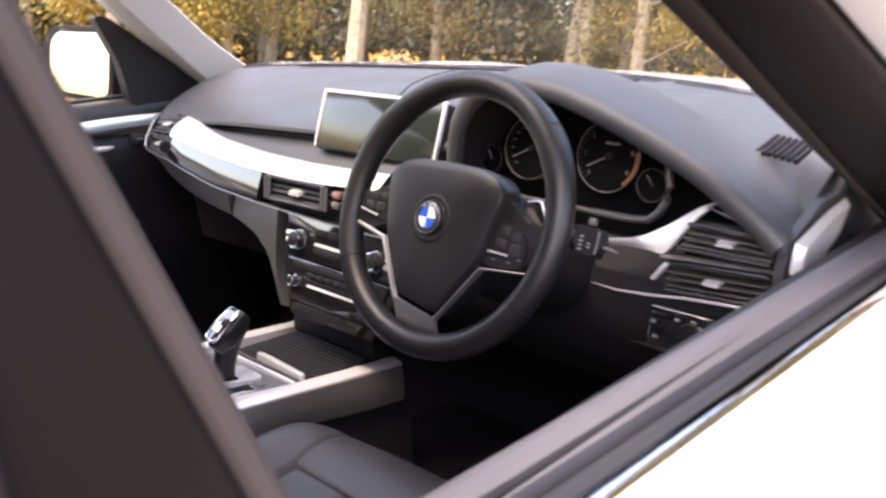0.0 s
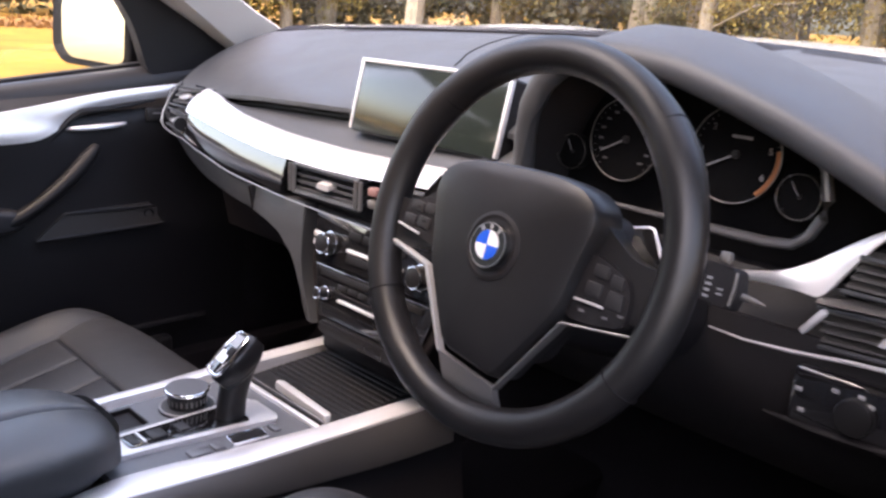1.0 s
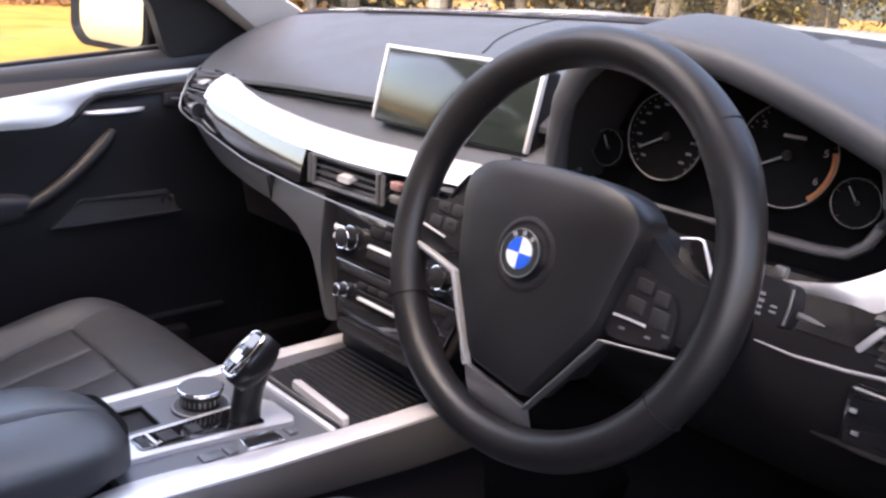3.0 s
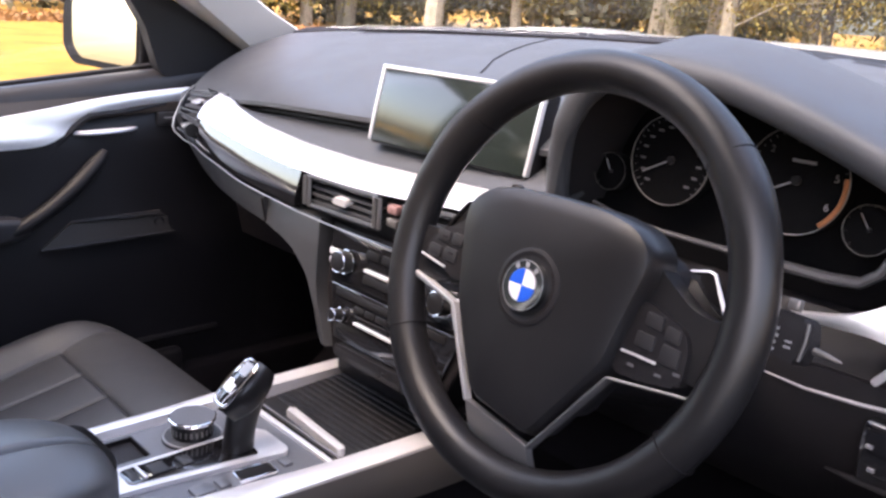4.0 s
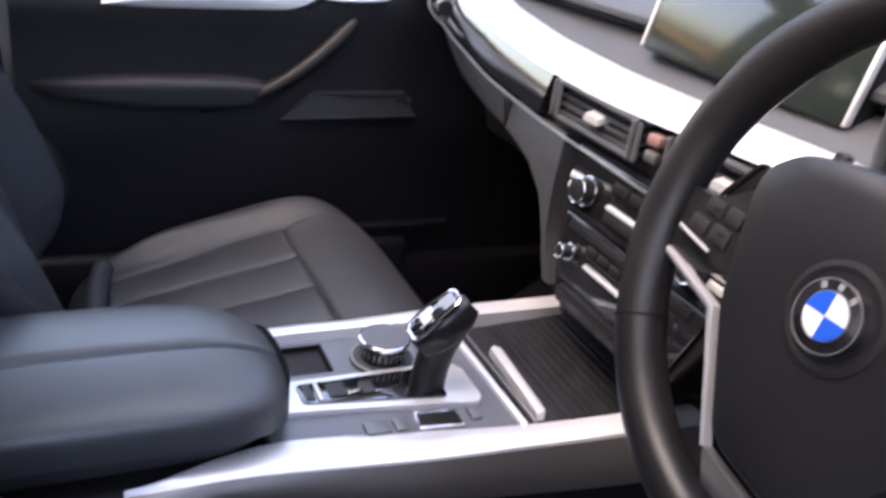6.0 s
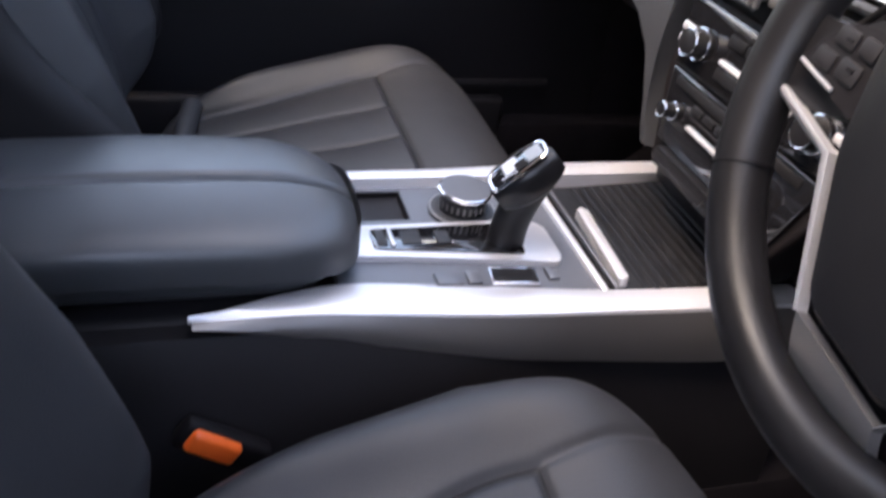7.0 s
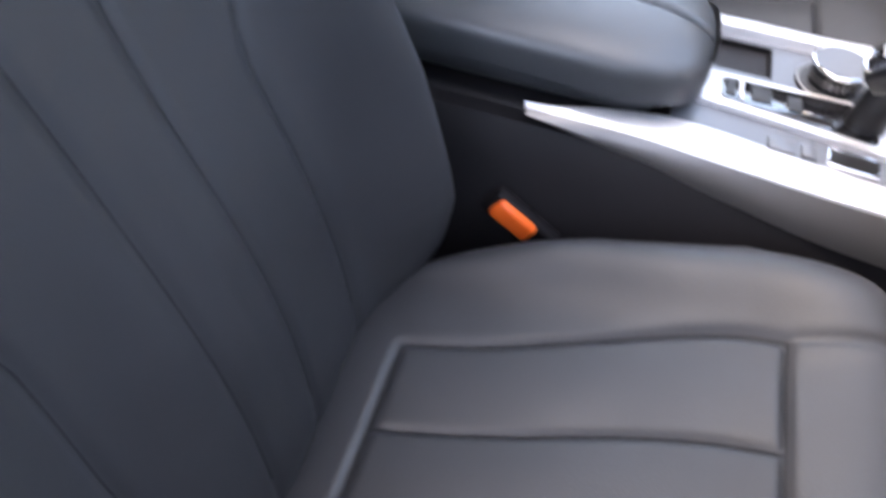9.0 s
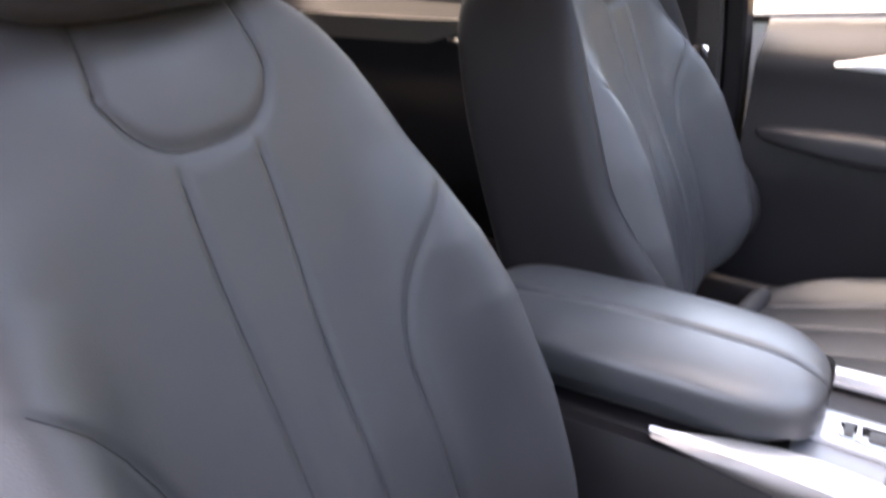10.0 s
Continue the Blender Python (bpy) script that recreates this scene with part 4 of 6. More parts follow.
part("vent_divider", loft([[(x, 0.206, z + 0.0026), (x, 0.201, z), (x, 0.206, z - 0.0026), (x, 0.24, z)] for x, z in ((0.606, 1.105), (0.745, 1.113))]), FLANK, dash)

wedge_low = curve([(0.520, 1.103), (0.551, 1.107), (0.584, 1.108), (0.606, 1.106), (0.613, 1.118), (0.624, 1.138), (0.636, 1.157), (0.648, 1.170), (0.660, 1.179)])
wedge_top = curve([(0.520, 1.111), (0.551, 1.117), (0.574, 1.124), (0.594, 1.137), (0.615, 1.154), (0.636, 1.170), (0.660, 1.181)])


def wedge_point(x, v):
    """A blade that turns from facing down on its inner end to facing up beside the vent."""
    low, top = wedge_low(x, 0.003), wedge_top(x, 0.003)
    tilt = -0.55 + 1.05 * fade(x, 0.550, 0.598)
    return x, 0.208 + 0.35 * (low - 1.10) + tilt * (top - low) * v - 0.002 * math.sin(math.pi * v), low + (top - low) * v


part("silver_wedge", sheet(wedge_point, span(0.520, 0.660, 40), span(0, 1, 8), 0.010, (0, 1, 0)), SILVER, dash, "silver trim wedge beside the vent")
part("vent_brow", tube([(0.652, 0.222, 1.172), (0.680, 0.212, 1.168), (0.715, 0.203, 1.163), (0.744, 0.198, 1.160)], [0.001, 0.0024, 0.0028, 0.0024], 8), VENT_GREY, dash)
part("knee_panel", sheet(lambda u, v: (u, 0.225 + 0.10 * v * v - 0.015 * math.sin(math.pi * v), 1.065 - 0.19 * v), span(0.16, 0.745, 24), span(0, 1, 9), 0.02, (0, 1, 0)), DASH_DARK, dash)
part("driver_face", sheet(lambda u, v: (u, 0.262 - 0.035 * v + 0.02 * max(0, 0.6 - u), 1.105 - 0.045 * v), span(0.235, 0.61, 20), span(0, 1, 4), 0.02, (0, 1, 0)), DASH_DARK, dash)
part("under_vent_strip", tube([(0.500, 0.222, 1.045), (0.540, 0.2165, 1.045), (0.589, 0.2125, 1.050), (0.640, 0.2085, 1.058), (0.690, 0.206, 1.063), (0.742, 0.204, 1.066)], [0.0008, 0.0013, 0.0017, 0.0019, 0.0020, 0.0020], 8), SILVER, dash, "thin bright strip under the vent")
part("vent_lever", box(0, 0, 0, 0.0065, 0.010, 0.030, 0.002, m=pose(0.606, 0.206, 1.086, 0, 36, 0)), SILVER, dash, "silver vent lever")
part("light_switch", joined(box(0.655, 0.2185, 1.012, 0.125, 0.02, 0.060, 0.008, 3)), GLOSS, dash, "gloss black light switch panel")
part("light_knob", disc(0.017, 0.012, 24, 0.002, Matrix(((1, 0, 0, 0.655), (0, 0, -1, 0.200), (0, 1, 0, 1.012), (0, 0, 0, 1)))), SATIN, dash)
part("switch_lip", tube([(0.570, 0.216, 0.983), (0.590, 0.212, 0.985), (0.625, 0.209, 0.986), (0.670, 0.207, 0.989), (0.735, 0.207, 0.996)], [0.002, 0.004, 0.005, 0.005, 0.004], 10, squash=0.6), DOOR_GREY, dash)
for bx, bz in ((0.603, 1.020), (0.608, 1.001), (0.635, 1.029), (0.645, 1.021), (0.657, 1.031), (0.666, 1.025), (0.646, 0.997)):
    part("switch_mark", box(bx, 0.2075, bz, 0.0060, 0.002, 0.0034, 0.0005), MARK, dash)
part("dash_end", loft([[(x, 0.215, 1.15), (x, 0.205, 1.11), (x, 0.215, 1.06), (x, 0.34, 0.90), (x, 0.55, 0.95), (x, 0.56, 1.22), (x, 0.30, 1.19)] for x in (0.745, 0.757)]), DASH, dash)
part("end_cap_silver", loft([[(0.758 + 0.004, y, z) for y, z in ((0.215, 1.15), (0.208, 1.115), (0.25, 1.10), (0.33, 1.15), (0.36, 1.19), (0.30, 1.178))], [(0.772, y, z) for y, z in ((0.222, 1.145), (0.216, 1.118), (0.25, 1.108), (0.325, 1.15), (0.35, 1.183), (0.30, 1.172))]]), SILVER, dash)
# speaker grille and defroster slot in the pad
for i in range(7):
    part("grille_slot", tube([(0.640 + 0.013 * i + 0.004, 0.36 - 0.012 * i, pad_point(0.65, 0.14)[2] + 0.010), (0.640 + 0.013 * i, 0.43 - 0.012 * i, pad_point(0.65, 0.3)[2] + 0.008)], 0.0035, 6), RUBBER, dash)
part("defroster", sheet(lambda u, v: (u, screen_base(u)[0] - 0.055 + 0.028 * v, screen_base(u)[1] + 0.001 + 0.003 * v), span(0.30, 0.68, 20), span(0, 1, 3), 0.004, (0, 0, -1)), RUBBER, dash, "black defroster slot")
part("defroster", sheet(lambda u, v: (u, screen_base(u)[0] - 0.045 + 0.016 * v, screen_base(u)[1] + 0.0 + 0.002 * v), span(-0.62, 0.20, 30), span(0, 1, 3), 0.004, (0, 0, -1)), RUBBER, dash)

# ---- display screen ----
display = tagged(empty("display_screen", Matrix(((1, 0, 0, 0.022), (0, 0.225, -0.974, 0.262), (0, 0.974, 0.225, 1.206), (0, 0, 0, 1)))), "wide switched-off display with a bright silver frame", "display")
part("housing", prism(rounded([(-0.147, -0.053), (0.147, -0.053), (0.147, 0.053), (-0.147, 0.053)], 0.006), 0.028, 0.003), DASH_DARK, display)
part("frame", joined(*[box(cx, cy, 0.0, sx, sy, 0.008, 0.002) for cx, cy, sx, sy in ((0, 0.0515, 0.300, 0.0055), (-0.1470, 0, 0.0055, 0.1000), (0.1470, 0, 0.0055, 0.1000))]), SILVER, display, "bright silver frame")
part("panel", box(0, -0.001, 0.0005, 0.287, 0.099, 0.004, 0.001), SCREEN, display)

# ---- centre stack ----
stack = tagged(empty("centre_stack", Matrix.Translation((0, 0.205, 1.035)) @ pose(0, 0, 0, -10)), "gloss black centre stack with climate and radio controls", "control panel")
# local x right, y ahead, z up from its top edge
FACE = Matrix(((1, 0, 0, 0), (0, 0, -1, 0), (0, 1, 0, 0), (0, 0, 0, 1)))
part("stack_body", prism([(-0.150, 0.006), (0.166, 0.006), (0.158, -0.09), (0.118, -0.175), (-0.100, -0.175), (-0.140, -0.09)], 0.09, 0.006, 3, Matrix.Translation((0, 0.004, 0)) @ FACE), RUBBER, stack)
cheek = [(-0.300, 0.006), (-0.300, -0.034), (-0.255, -0.041), (-0.218, -0.052), (-0.196, -0.062), (-0.178, -0.076), (-0.164, -0.090), (-0.152, -0.106), (-0.138, -0.124), (-0.122, -0.145), (-0.112, -0.165), (-0.101, -0.165), (-0.118, -0.140), (-0.139, -0.110), (-0.150, -0.080), (-0.156, -0.040), (-0.160, 0.006)]
part("side_cheek", prism(cheek, 0.03, 0.003, 2, Matrix.Translation((0, -0.010, 0)) @ FACE), LOWER_DASH, stack, "soft grey cheek sweeping down beside the controls")
part("climate_panel", prism([(-0.142, 0.0), (0.158, 0.0), (0.146, -0.072), (-0.124, -0.072)], 0.012, 0.003, 2, Matrix.Translation((0, -0.002, 0)) @ FACE), GLOSS, stack)
part("radio_panel", prism([(-0.122, -0.075), (0.144, -0.075), (0.118, -0.150), (-0.098, -0.150)], 0.012, 0.003, 2, Matrix.Translation((0, -0.002, 0)) @ FACE), GLOSS, stack)


def stack_knob(x, z, r):
    knob = part("knob", disc(r, 0.020, 28, 0.003, Matrix.Translation((x, -0.022, z)) @ FACE), SATIN, stack, "round black knob with a chrome rim")
    part("knob_rim", joined(ring(r * 0.95, 0.0011, 28, Matrix.Translation((x, -0.0205, z)) @ FACE), ring(r * 1.12, 0.0010, 28, Matrix.Translation((x, -0.006, z)) @ FACE)), CHROME, knob)


stack_knob(-0.092, -0.041, 0.015)
stack_knob(0.108, -0.041, 0.015)
stack_knob(-0.085, -0.114, 0.0085)
# bright plates beside the temperature knobs
for s in (-1, 1):
    part("side_plate", joined(box(0.008 + s * 0.130, -0.001, -0.034, 0.028, 0.006, 0.009, 0.002), box(0.008 + s * 0.127, -0.001, -0.0465, 0.030, 0.006, 0.009, 0.002)), SILVER, stack)
part("silver_line", box(0.008, -0.003, -0.0425, 0.120, 0.006, 0.005, 0.001), SILVER, stack)
part("key_strip", box(0.008, -0.0015, -0.054, 0.122, 0.006, 0.013, 0.002), STACK_KEY, stack)
for i in range(4):
    part("button", box(-0.040 + 0.032 * i, -0.0015, -0.020, 0.029, 0.006, 0.012, 0.002), STACK_KEY, stack)
part("key_strip", box(0.008, -0.0015, -0.085, 0.226, 0.006, 0.011, 0.002), STACK_KEY, stack)
for i in range(6):
    part("button", box(-0.050 + 0.0235 * i, -0.0015, -0.0985, 0.021, 0.006, 0.009, 0.002), STACK_KEY, stack)
part("silver_line", box(0.008, -0.003, -0.1175, 0.124, 0.006, 0.004, 0.001), SILVER, stack)
part("card_slot", box(0.008, -0.002, -0.108, 0.13, 0.004, 0.003, 0.001), RUBBER, stack)
part("foot", prism(rounded([(-0.082, -0.152), (0.098, -0.152), (0.096, -0.170), (-0.080, -0.170)], 0.006), 0.02, 0.004, 2, Matrix.Translation((0, -0.010, 0)) @ FACE), SATIN, stack)

# ---- steering wheel ----
WHEEL = pose(0.4216, 0.007, 1.148, 73.3)
wheel = tagged(empty("steering_wheel", WHEEL), "black leather steering wheel with silver lower spokes", "steering wheel")
R = 0.1606


def rim_r(a):
    """Grip swelling near ten and two o'clock; angle from the top."""
    d = abs(a)
    return 0.0162 + 0.0016 * math.exp(-((d - 0.95) / 0.22) ** 2)


pts = []
rad = []
for i in range(96):
    a = 2 * math.pi * i / 96
    pts.append((R * math.sin(a), R * math.cos(a), 0))
    rad.append(rim_r((a + math.pi) % (2 * math.pi) - math.pi))
part("rim", tube(pts, rad, 18, True, 1.06), WHEEL_LEATHER, wheel, "smooth black leather rim")
for a in (-0.80, 0.80, -2.12, 2.12):
    part("seam", ring(0.0172, 0.0007, 24, Matrix.Translation((R * math.sin(a), R * math.cos(a), 0)) @ pose(0, 0, 0, 0, 0, -math.degrees(a)) @ pose(0, 0, 0, 0, 90, 0)), RUBBER, wheel)


def dome(outline, height, rise, base, inset=0.0):
    """A padded cover: an outline drawn in and up towards its middle."""
    cx = sum(x for x, _ in outline) / len(outline)
    cy = sum(y for _, y in outline) / len(outline)
    rings = []
    for k, h in ((1.0, base), (1.0, base + height * 0.5), (0.985, base + height * 0.8), (0.955, base + height * 0.94), (0.90, base + height)):
        rings.append([(cx + (x - cx) * k, cy + (y - cy) * k, h) for x, y in outline])
    for k in (0.75, 0.55, 0.35, 0.18):
        rings.append([(cx + (x - cx) * k, cy + (y - cy) * k, base + height + rise * (1 - (k / 0.9) ** 2)) for x, y in outline])
    return loft(rings)


hub = [(0.0, 0.061), (0.045, 0.060), (0.074, 0.054), (0.090, 0.041), (0.092, 0.024), (0.084, -0.012), (0.0775, -0.048), (0.031, -0.1195), (-0.034, -0.1095), (-0.0750, -0.041), (-0.083, -0.012), (-0.092, 0.024), (-0.090, 0.041), (-0.074, 0.054), (-0.045, 0.060)]
hub_outline = rounded(hub, 0.010, 4)
part("airbag_cover", dome(hub_outline, 0.036, 0.006, -0.016), HUB, wheel, "black padded airbag cover")
part("badge_dish", ring(0.0262, 0.0045, 40, pose(0, -0.011, 0.0235), 0.7), DASH_DARK, wheel)
badge = part("badge", disc(0.0192, 0.006, 40, 0.001, pose(0, -0.011, 0.0312)), GLOSS, wheel, "round badge with blue and white quarters")
part("badge_ring", ring(0.0189, 0.0004, 40, pose(0, -0.011, 0.0312)), PEWTER, badge)
part("badge_ring", ring(0.0126, 0.0004, 40, pose(0, -0.011, 0.0314)), PEWTER, badge)
for q in range(4):
    # white upper right, blue upper left
    wedge_pts = [(0, 0)] + [(0.0124 * math.cos(radians(90 * q + d)), 0.0124 * math.sin(radians(90 * q + d))) for d in span(0, 90, 10)]
    part("quarter", prism(wedge_pts, 0.001, 0, 1, pose(0, -0.011, 0.0322)), WHITE if q % 2 == 0 else BLUE, badge)
for a in (125, 90, 55):
    part("badge_mark", box(0.0158, 0, 0, 0.0036, 0.0030, 0.0006, 0, m=pose(0, -0.011, 0.0316) @ pose(0, 0, 0, 0, 0, a)), MARK, badge)
part("backing", prism(rounded([(-0.140, 0.000), (-0.100, 0.014), (-0.085, 0.040), (0.085, 0.040), (0.100, 0.014), (0.140, 0.000), (0.140, -0.030), (0.070, -0.042), (0.044, -0.096), (0.0, -0.112), (-0.044, -0.096), (-0.070, -0.042), (-0.140, -0.030)], 0.012), 0.024, 0.004, 2, pose(0, 0, -0.014)), DASH_DARK, wheel)
for s in (-1, 1):
    # side spoke web
    part("spoke", prism(rounded([(s * 0.060, 0.052), (s * 0.080, 0.045), (s * 0.089, 0.031), (s * 0.100, 0.023), (s * 0.120, 0.010), (s * 0.134, 0.007), (s * 0.158, 0.008), (s * 0.158, -0.040), (s * 0.110, -0.036), (s * 0.060, -0.02)], 0.008), 0.020, 0.005, 3, pose(0, 0, 0.002)), HUB, wheel)
    # control pod on each side spoke
    if s > 0:
        outline = [(0.086, 0.006), (0.096, 0.005), (0.124, -0.005), (0.131, -0.018), (0.132, -0.043), (0.100, -0.048), (0.076, -0.048)]
        button_rows = ((0.101, -0.005, 0.014, 0.010), (0.117, -0.010, 0.012, 0.010), (0.098, -0.020, 0.015, 0.011), (0.119, -0.024, 0.015, 0.013))
        line = [(0.083, -0.0315), (0.097, -0.0315), (0.111, -0.0320)]
        glyphs = ((0.093, -0.039), (0.115, -0.039), (0.128, -0.034))
    else:
        outline = [(-0.080, 0.015), (-0.116, 0.012), (-0.130, -0.003), (-0.137, -0.020), (-0.104, -0.025), (-0.080, -0.030)]
        button_rows = ((-0.115, 0.004, 0.015, 0.010), (-0.098, 0.004, 0.013, 0.010), (-0.121, -0.010, 0.015, 0.010), (-0.102, -0.010, 0.016, 0.011))
        line = [(-0.134, -0.0165), (-0.120, -0.0190), (-0.104, -0.0215)]
        glyphs = ((-0.112, 0.003), (-0.101, -0.009))
    pod = part("button_pod", prism(rounded(outline, 0.006), 0.018, 0.003, 2, pose(0, 0, 0.008)), DASH_DARK, wheel, "black button pod")
    for bx, by, bw, bh in button_rows:
        part("button", prism(rounded([(bx - bw / 2, by - bh / 2), (bx + bw / 2, by - bh / 2 - 0.001), (bx + bw / 2, by + bh / 2 - 0.001), (bx - bw / 2, by + bh / 2)], 0.002, 3), 0.003, 0.0008, 2, pose(0, 0, 0.0098)), POD_KEY, pod)
    for gx, gy in glyphs:
        part("button_mark", box(gx, gy, 0.0101, 0.0050, 0.0018, 0.0006, 0, m=None), MARK_DIM if s > 0 else RUBBER, pod)
    part("pod_line", tube([(x, y, 0.0100) for x, y in line], 0.0011, 6), SILVER, pod, "thin bright strip")
    # gear paddle behind
    paddle = part("paddle", prism(rounded([(s * 0.102, 0.033), (s * 0.120, 0.037), (s * 0.138, 0.009), (s * 0.131, 0.002), (s * 0.106, 0.010)], 0.004), 0.006, 0.002, 2, pose(0, 0, -0.016)), GLOSS, wheel, "gloss black gear paddle edged in silver")
    # left edge coloured black, as it catches no light; right edge silver
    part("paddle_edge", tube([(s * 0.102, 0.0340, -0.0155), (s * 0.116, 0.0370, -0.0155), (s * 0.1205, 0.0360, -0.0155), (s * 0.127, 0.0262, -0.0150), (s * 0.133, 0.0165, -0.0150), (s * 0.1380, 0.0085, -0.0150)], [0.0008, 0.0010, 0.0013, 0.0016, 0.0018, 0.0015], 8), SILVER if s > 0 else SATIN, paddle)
    if s < 0:
        part("paddle_root", joined(box(s * 0.090, 0.044, -0.016, 0.018, 0.012, 0.010, 0.003), box(s * 0.070, 0.057, -0.014, 0.010, 0.010, 0.008, 0.003)), DASH_DARK, wheel)
# lower spoke trim: two metal arms that run out to the rim, and a plate under the airbag cover
def metal_strip(name, inner, outer, steps, mat, label=""):
    """A slightly domed strip between two polylines, its corners kept crisp."""
    rows = []
    for (a0, b0), (a1, b1) in zip(zip(inner, outer), zip(inner[1:], outer[1:])):
        rows += [(Vector(a0).lerp(Vector(a1), k / steps), Vector(b0).lerp(Vector(b1), k / steps)) for k in range(steps)]
    rows.append((Vector(inner[-1]), Vector(outer[-1])))
    part(name, sheet(lambda u, v: rows[u][0].lerp(rows[u][1], v) + Vector((0, 0, 0.0012 * math.sin(math.pi * v))), range(len(rows)), span(0, 1, 6), 0.008, (0, 0, -1)), mat, wheel, label)


# left arm coloured bright for the sky it mirrors, right arm darkened
metal_strip("spoke_trim", [(-0.140, -0.0335, 0.005), (-0.0775, -0.0450, 0.015), (-0.0365, -0.1130, 0.015)], [(-0.1425, -0.0390, 0.002), (-0.0840, -0.0490, 0.011), (-0.0430, -0.1170, 0.009)], 8, SILVER, "silver spoke trim, coloured bright for reflected sky")
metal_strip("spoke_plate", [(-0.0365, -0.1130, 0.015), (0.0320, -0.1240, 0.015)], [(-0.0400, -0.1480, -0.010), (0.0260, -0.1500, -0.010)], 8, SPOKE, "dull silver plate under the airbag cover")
metal_strip("spoke_trim", [(0.0320, -0.1240, 0.015), (0.0800, -0.0525, 0.015), (0.1380, -0.0460, 0.005)], [(0.0330, -0.1258, 0.0135), (0.0814, -0.0544, 0.0128), (0.1390, -0.0482, 0.003)], 8, PEWTER, "thin silver spoke trim, darkened as the unlit arm")
# column and stalks
column = tagged(empty("steering_column", WHEEL), "dark plastic steering column with control stalks", "steering column")
part("shroud", loft([[(w * math.cos(a), -0.03 + h * math.sin(a), z) for a in span(0, 2 * math.pi * 19 / 20, 20)] for z, w, h in ((-0.032, 0.055, 0.050), (-0.06, 0.062, 0.058), (-0.16, 0.070, 0.065), (-0.24, 0.075, 0.07))]), DASH_DARK, column)
for s, a in ((-1, -6), (1, -4)):
    stalk = part("stalk", tube([(s * k, 0.006 + 0.02 * (k - 0.06), -0.085) for k in span(0.05, 0.17, 8)], [0.008, 0.008, 0.008, 0.009, 0.010, 0.011, 0.011, 0.009], 12), DASH_DARK, column, "black control stalk")
    part("stalk_tip", prism(rounded([(s * 0.136, 0.026), (s * 0.168, 0.024), (s * 0.172, 0.008), (s * 0.168, -0.010), (s * 0.136, -0.006)], 0.005, 4), 0.018, 0.004, 3, pose(0, 0, -0.074)), DASH_DARK, stalk)
    part("stalk_end", tube([(s * 0.1675, 0.021, -0.0735), (s * 0.1685, 0.008, -0.0730), (s * 0.1675, -0.006, -0.0735)], 0.0011, 6), FLANK, stalk)
    part("end_knob", box(s * 0.152, 0.031, -0.080, 0.009, 0.009, 0.009, 0.002), FLANK, stalk)
    part("wiper_tip", tube([(s * 0.172, 0.004, -0.083), (s * 0.182, 0.003, -0.083), (s * 0.192, 0.002, -0.084)], [0.0028, 0.0024, 0.0006], 8), FLANK, stalk)
    for mx, my, mw, mh in ((0.146, 0.012, 0.0045, 0.0022), (0.146, 0.007, 0.0055, 0.0022), (0.146, 0.002, 0.0045, 0.0022), (0.146, -0.003, 0.0055, 0.0020), (0.157, 0.005, 0.0050, 0.0016), (0.157, 0.001, 0.0050, 0.0016)):
        part("stalk_mark", box(s * mx, my, -0.0737, mw, mh, 0.0008, 0), MARK, stalk)


# ---- centre console ----
CZ = 0.80
CONSOLE = material("console_satin", (0.105, 0.112, 0.125), 0.33, metal=0.25, grain=0.15, grain_size=900, vary=0.06, sheen=0.9)
WOOD = material("dark_fineline_wood", (0.007, 0.0068, 0.0072), 0.42, vary=0.5, vary_size=45, grain=0.3, grain_size=200, sheen=0.25)
console = tagged(empty("centre_console"), "dark centre console edged with broad satin silver rails", "console")
part("tunnel_side", loft([[(-0.165, y, 0.795), (-0.175, y, 0.60), (-0.13, y, 0.36), (0.14, y, 0.36), (0.115, y, 0.60), (0.092, y, 0.745), (0.070, y, 0.785)] for y in (-0.60, -0.3, 0.0, 0.30)]), DASH_DARK, console)
bm = bmesh.new()
deck_outer = [(-0.147, -0.19), (0.050, -0.19), (0.056, 0.062), (-0.147, 0.062)]
deck_inner = [(-0.138, -0.176), (-0.080, -0.176), (-0.080, -0.096), (-0.138, -0.096)]
deck_rings = [[bm.verts.new((x, y, z)) for x, y in ring_] for ring_, z in ((deck_outer, CZ - 0.030), (deck_outer, CZ), (deck_inner, CZ), (deck_inner, CZ - 0.030))]
for k in range(4):
    for q in range(4):
        a, b = deck_rings[k], deck_rings[(k + 1) % 4]
        bm.faces.new((a[q], a[(q + 1) % 4], b[(q + 1) % 4], b[q]))
part("deck", bm, CONSOLE, console, "satin grey deck round the gear selector")
rail_in = curve([(-0.33, 0.068), (-0.30, 0.062), (-0.26, 0.040), (-0.19, 0.024), (-0.12, 0.032), (0.06, 0.060), (0.18, 0.068), (0.30, 0.072)])
rail_out = curve([(-0.33, 0.070), (-0.30, 0.067), (-0.22, 0.062), (-0.04, 0.084), (0.16, 0.097), (0.30, 0.102)])
rail_z = curve([(-0.33, 0.806), (-0.25, 0.802), (-0.1, 0.801), (0.3, 0.804)])
rail_low = curve([(-0.33, 0.804), (-0.26, 0.786), (-0.20, 0.774), (-0.04, 0.752), (0.18, 0.738), (0.30, 0.736)])


def rail_point(y, v):
    xi, xo, z, zl = rail_in(y), rail_out(y), rail_z(y), rail_low(y)
    if v < 0.5:
        k = v / 0.5
        return xi + (xo - xi) * k, y, z + 0.003 * math.sin(math.pi * k) - 0.002 * k
    k = (v - 0.5) / 0.5
    return xo + 0.010 * math.sin(math.pi * k * 0.6), y, z - 0.002 + (zl - z + 0.002) * k


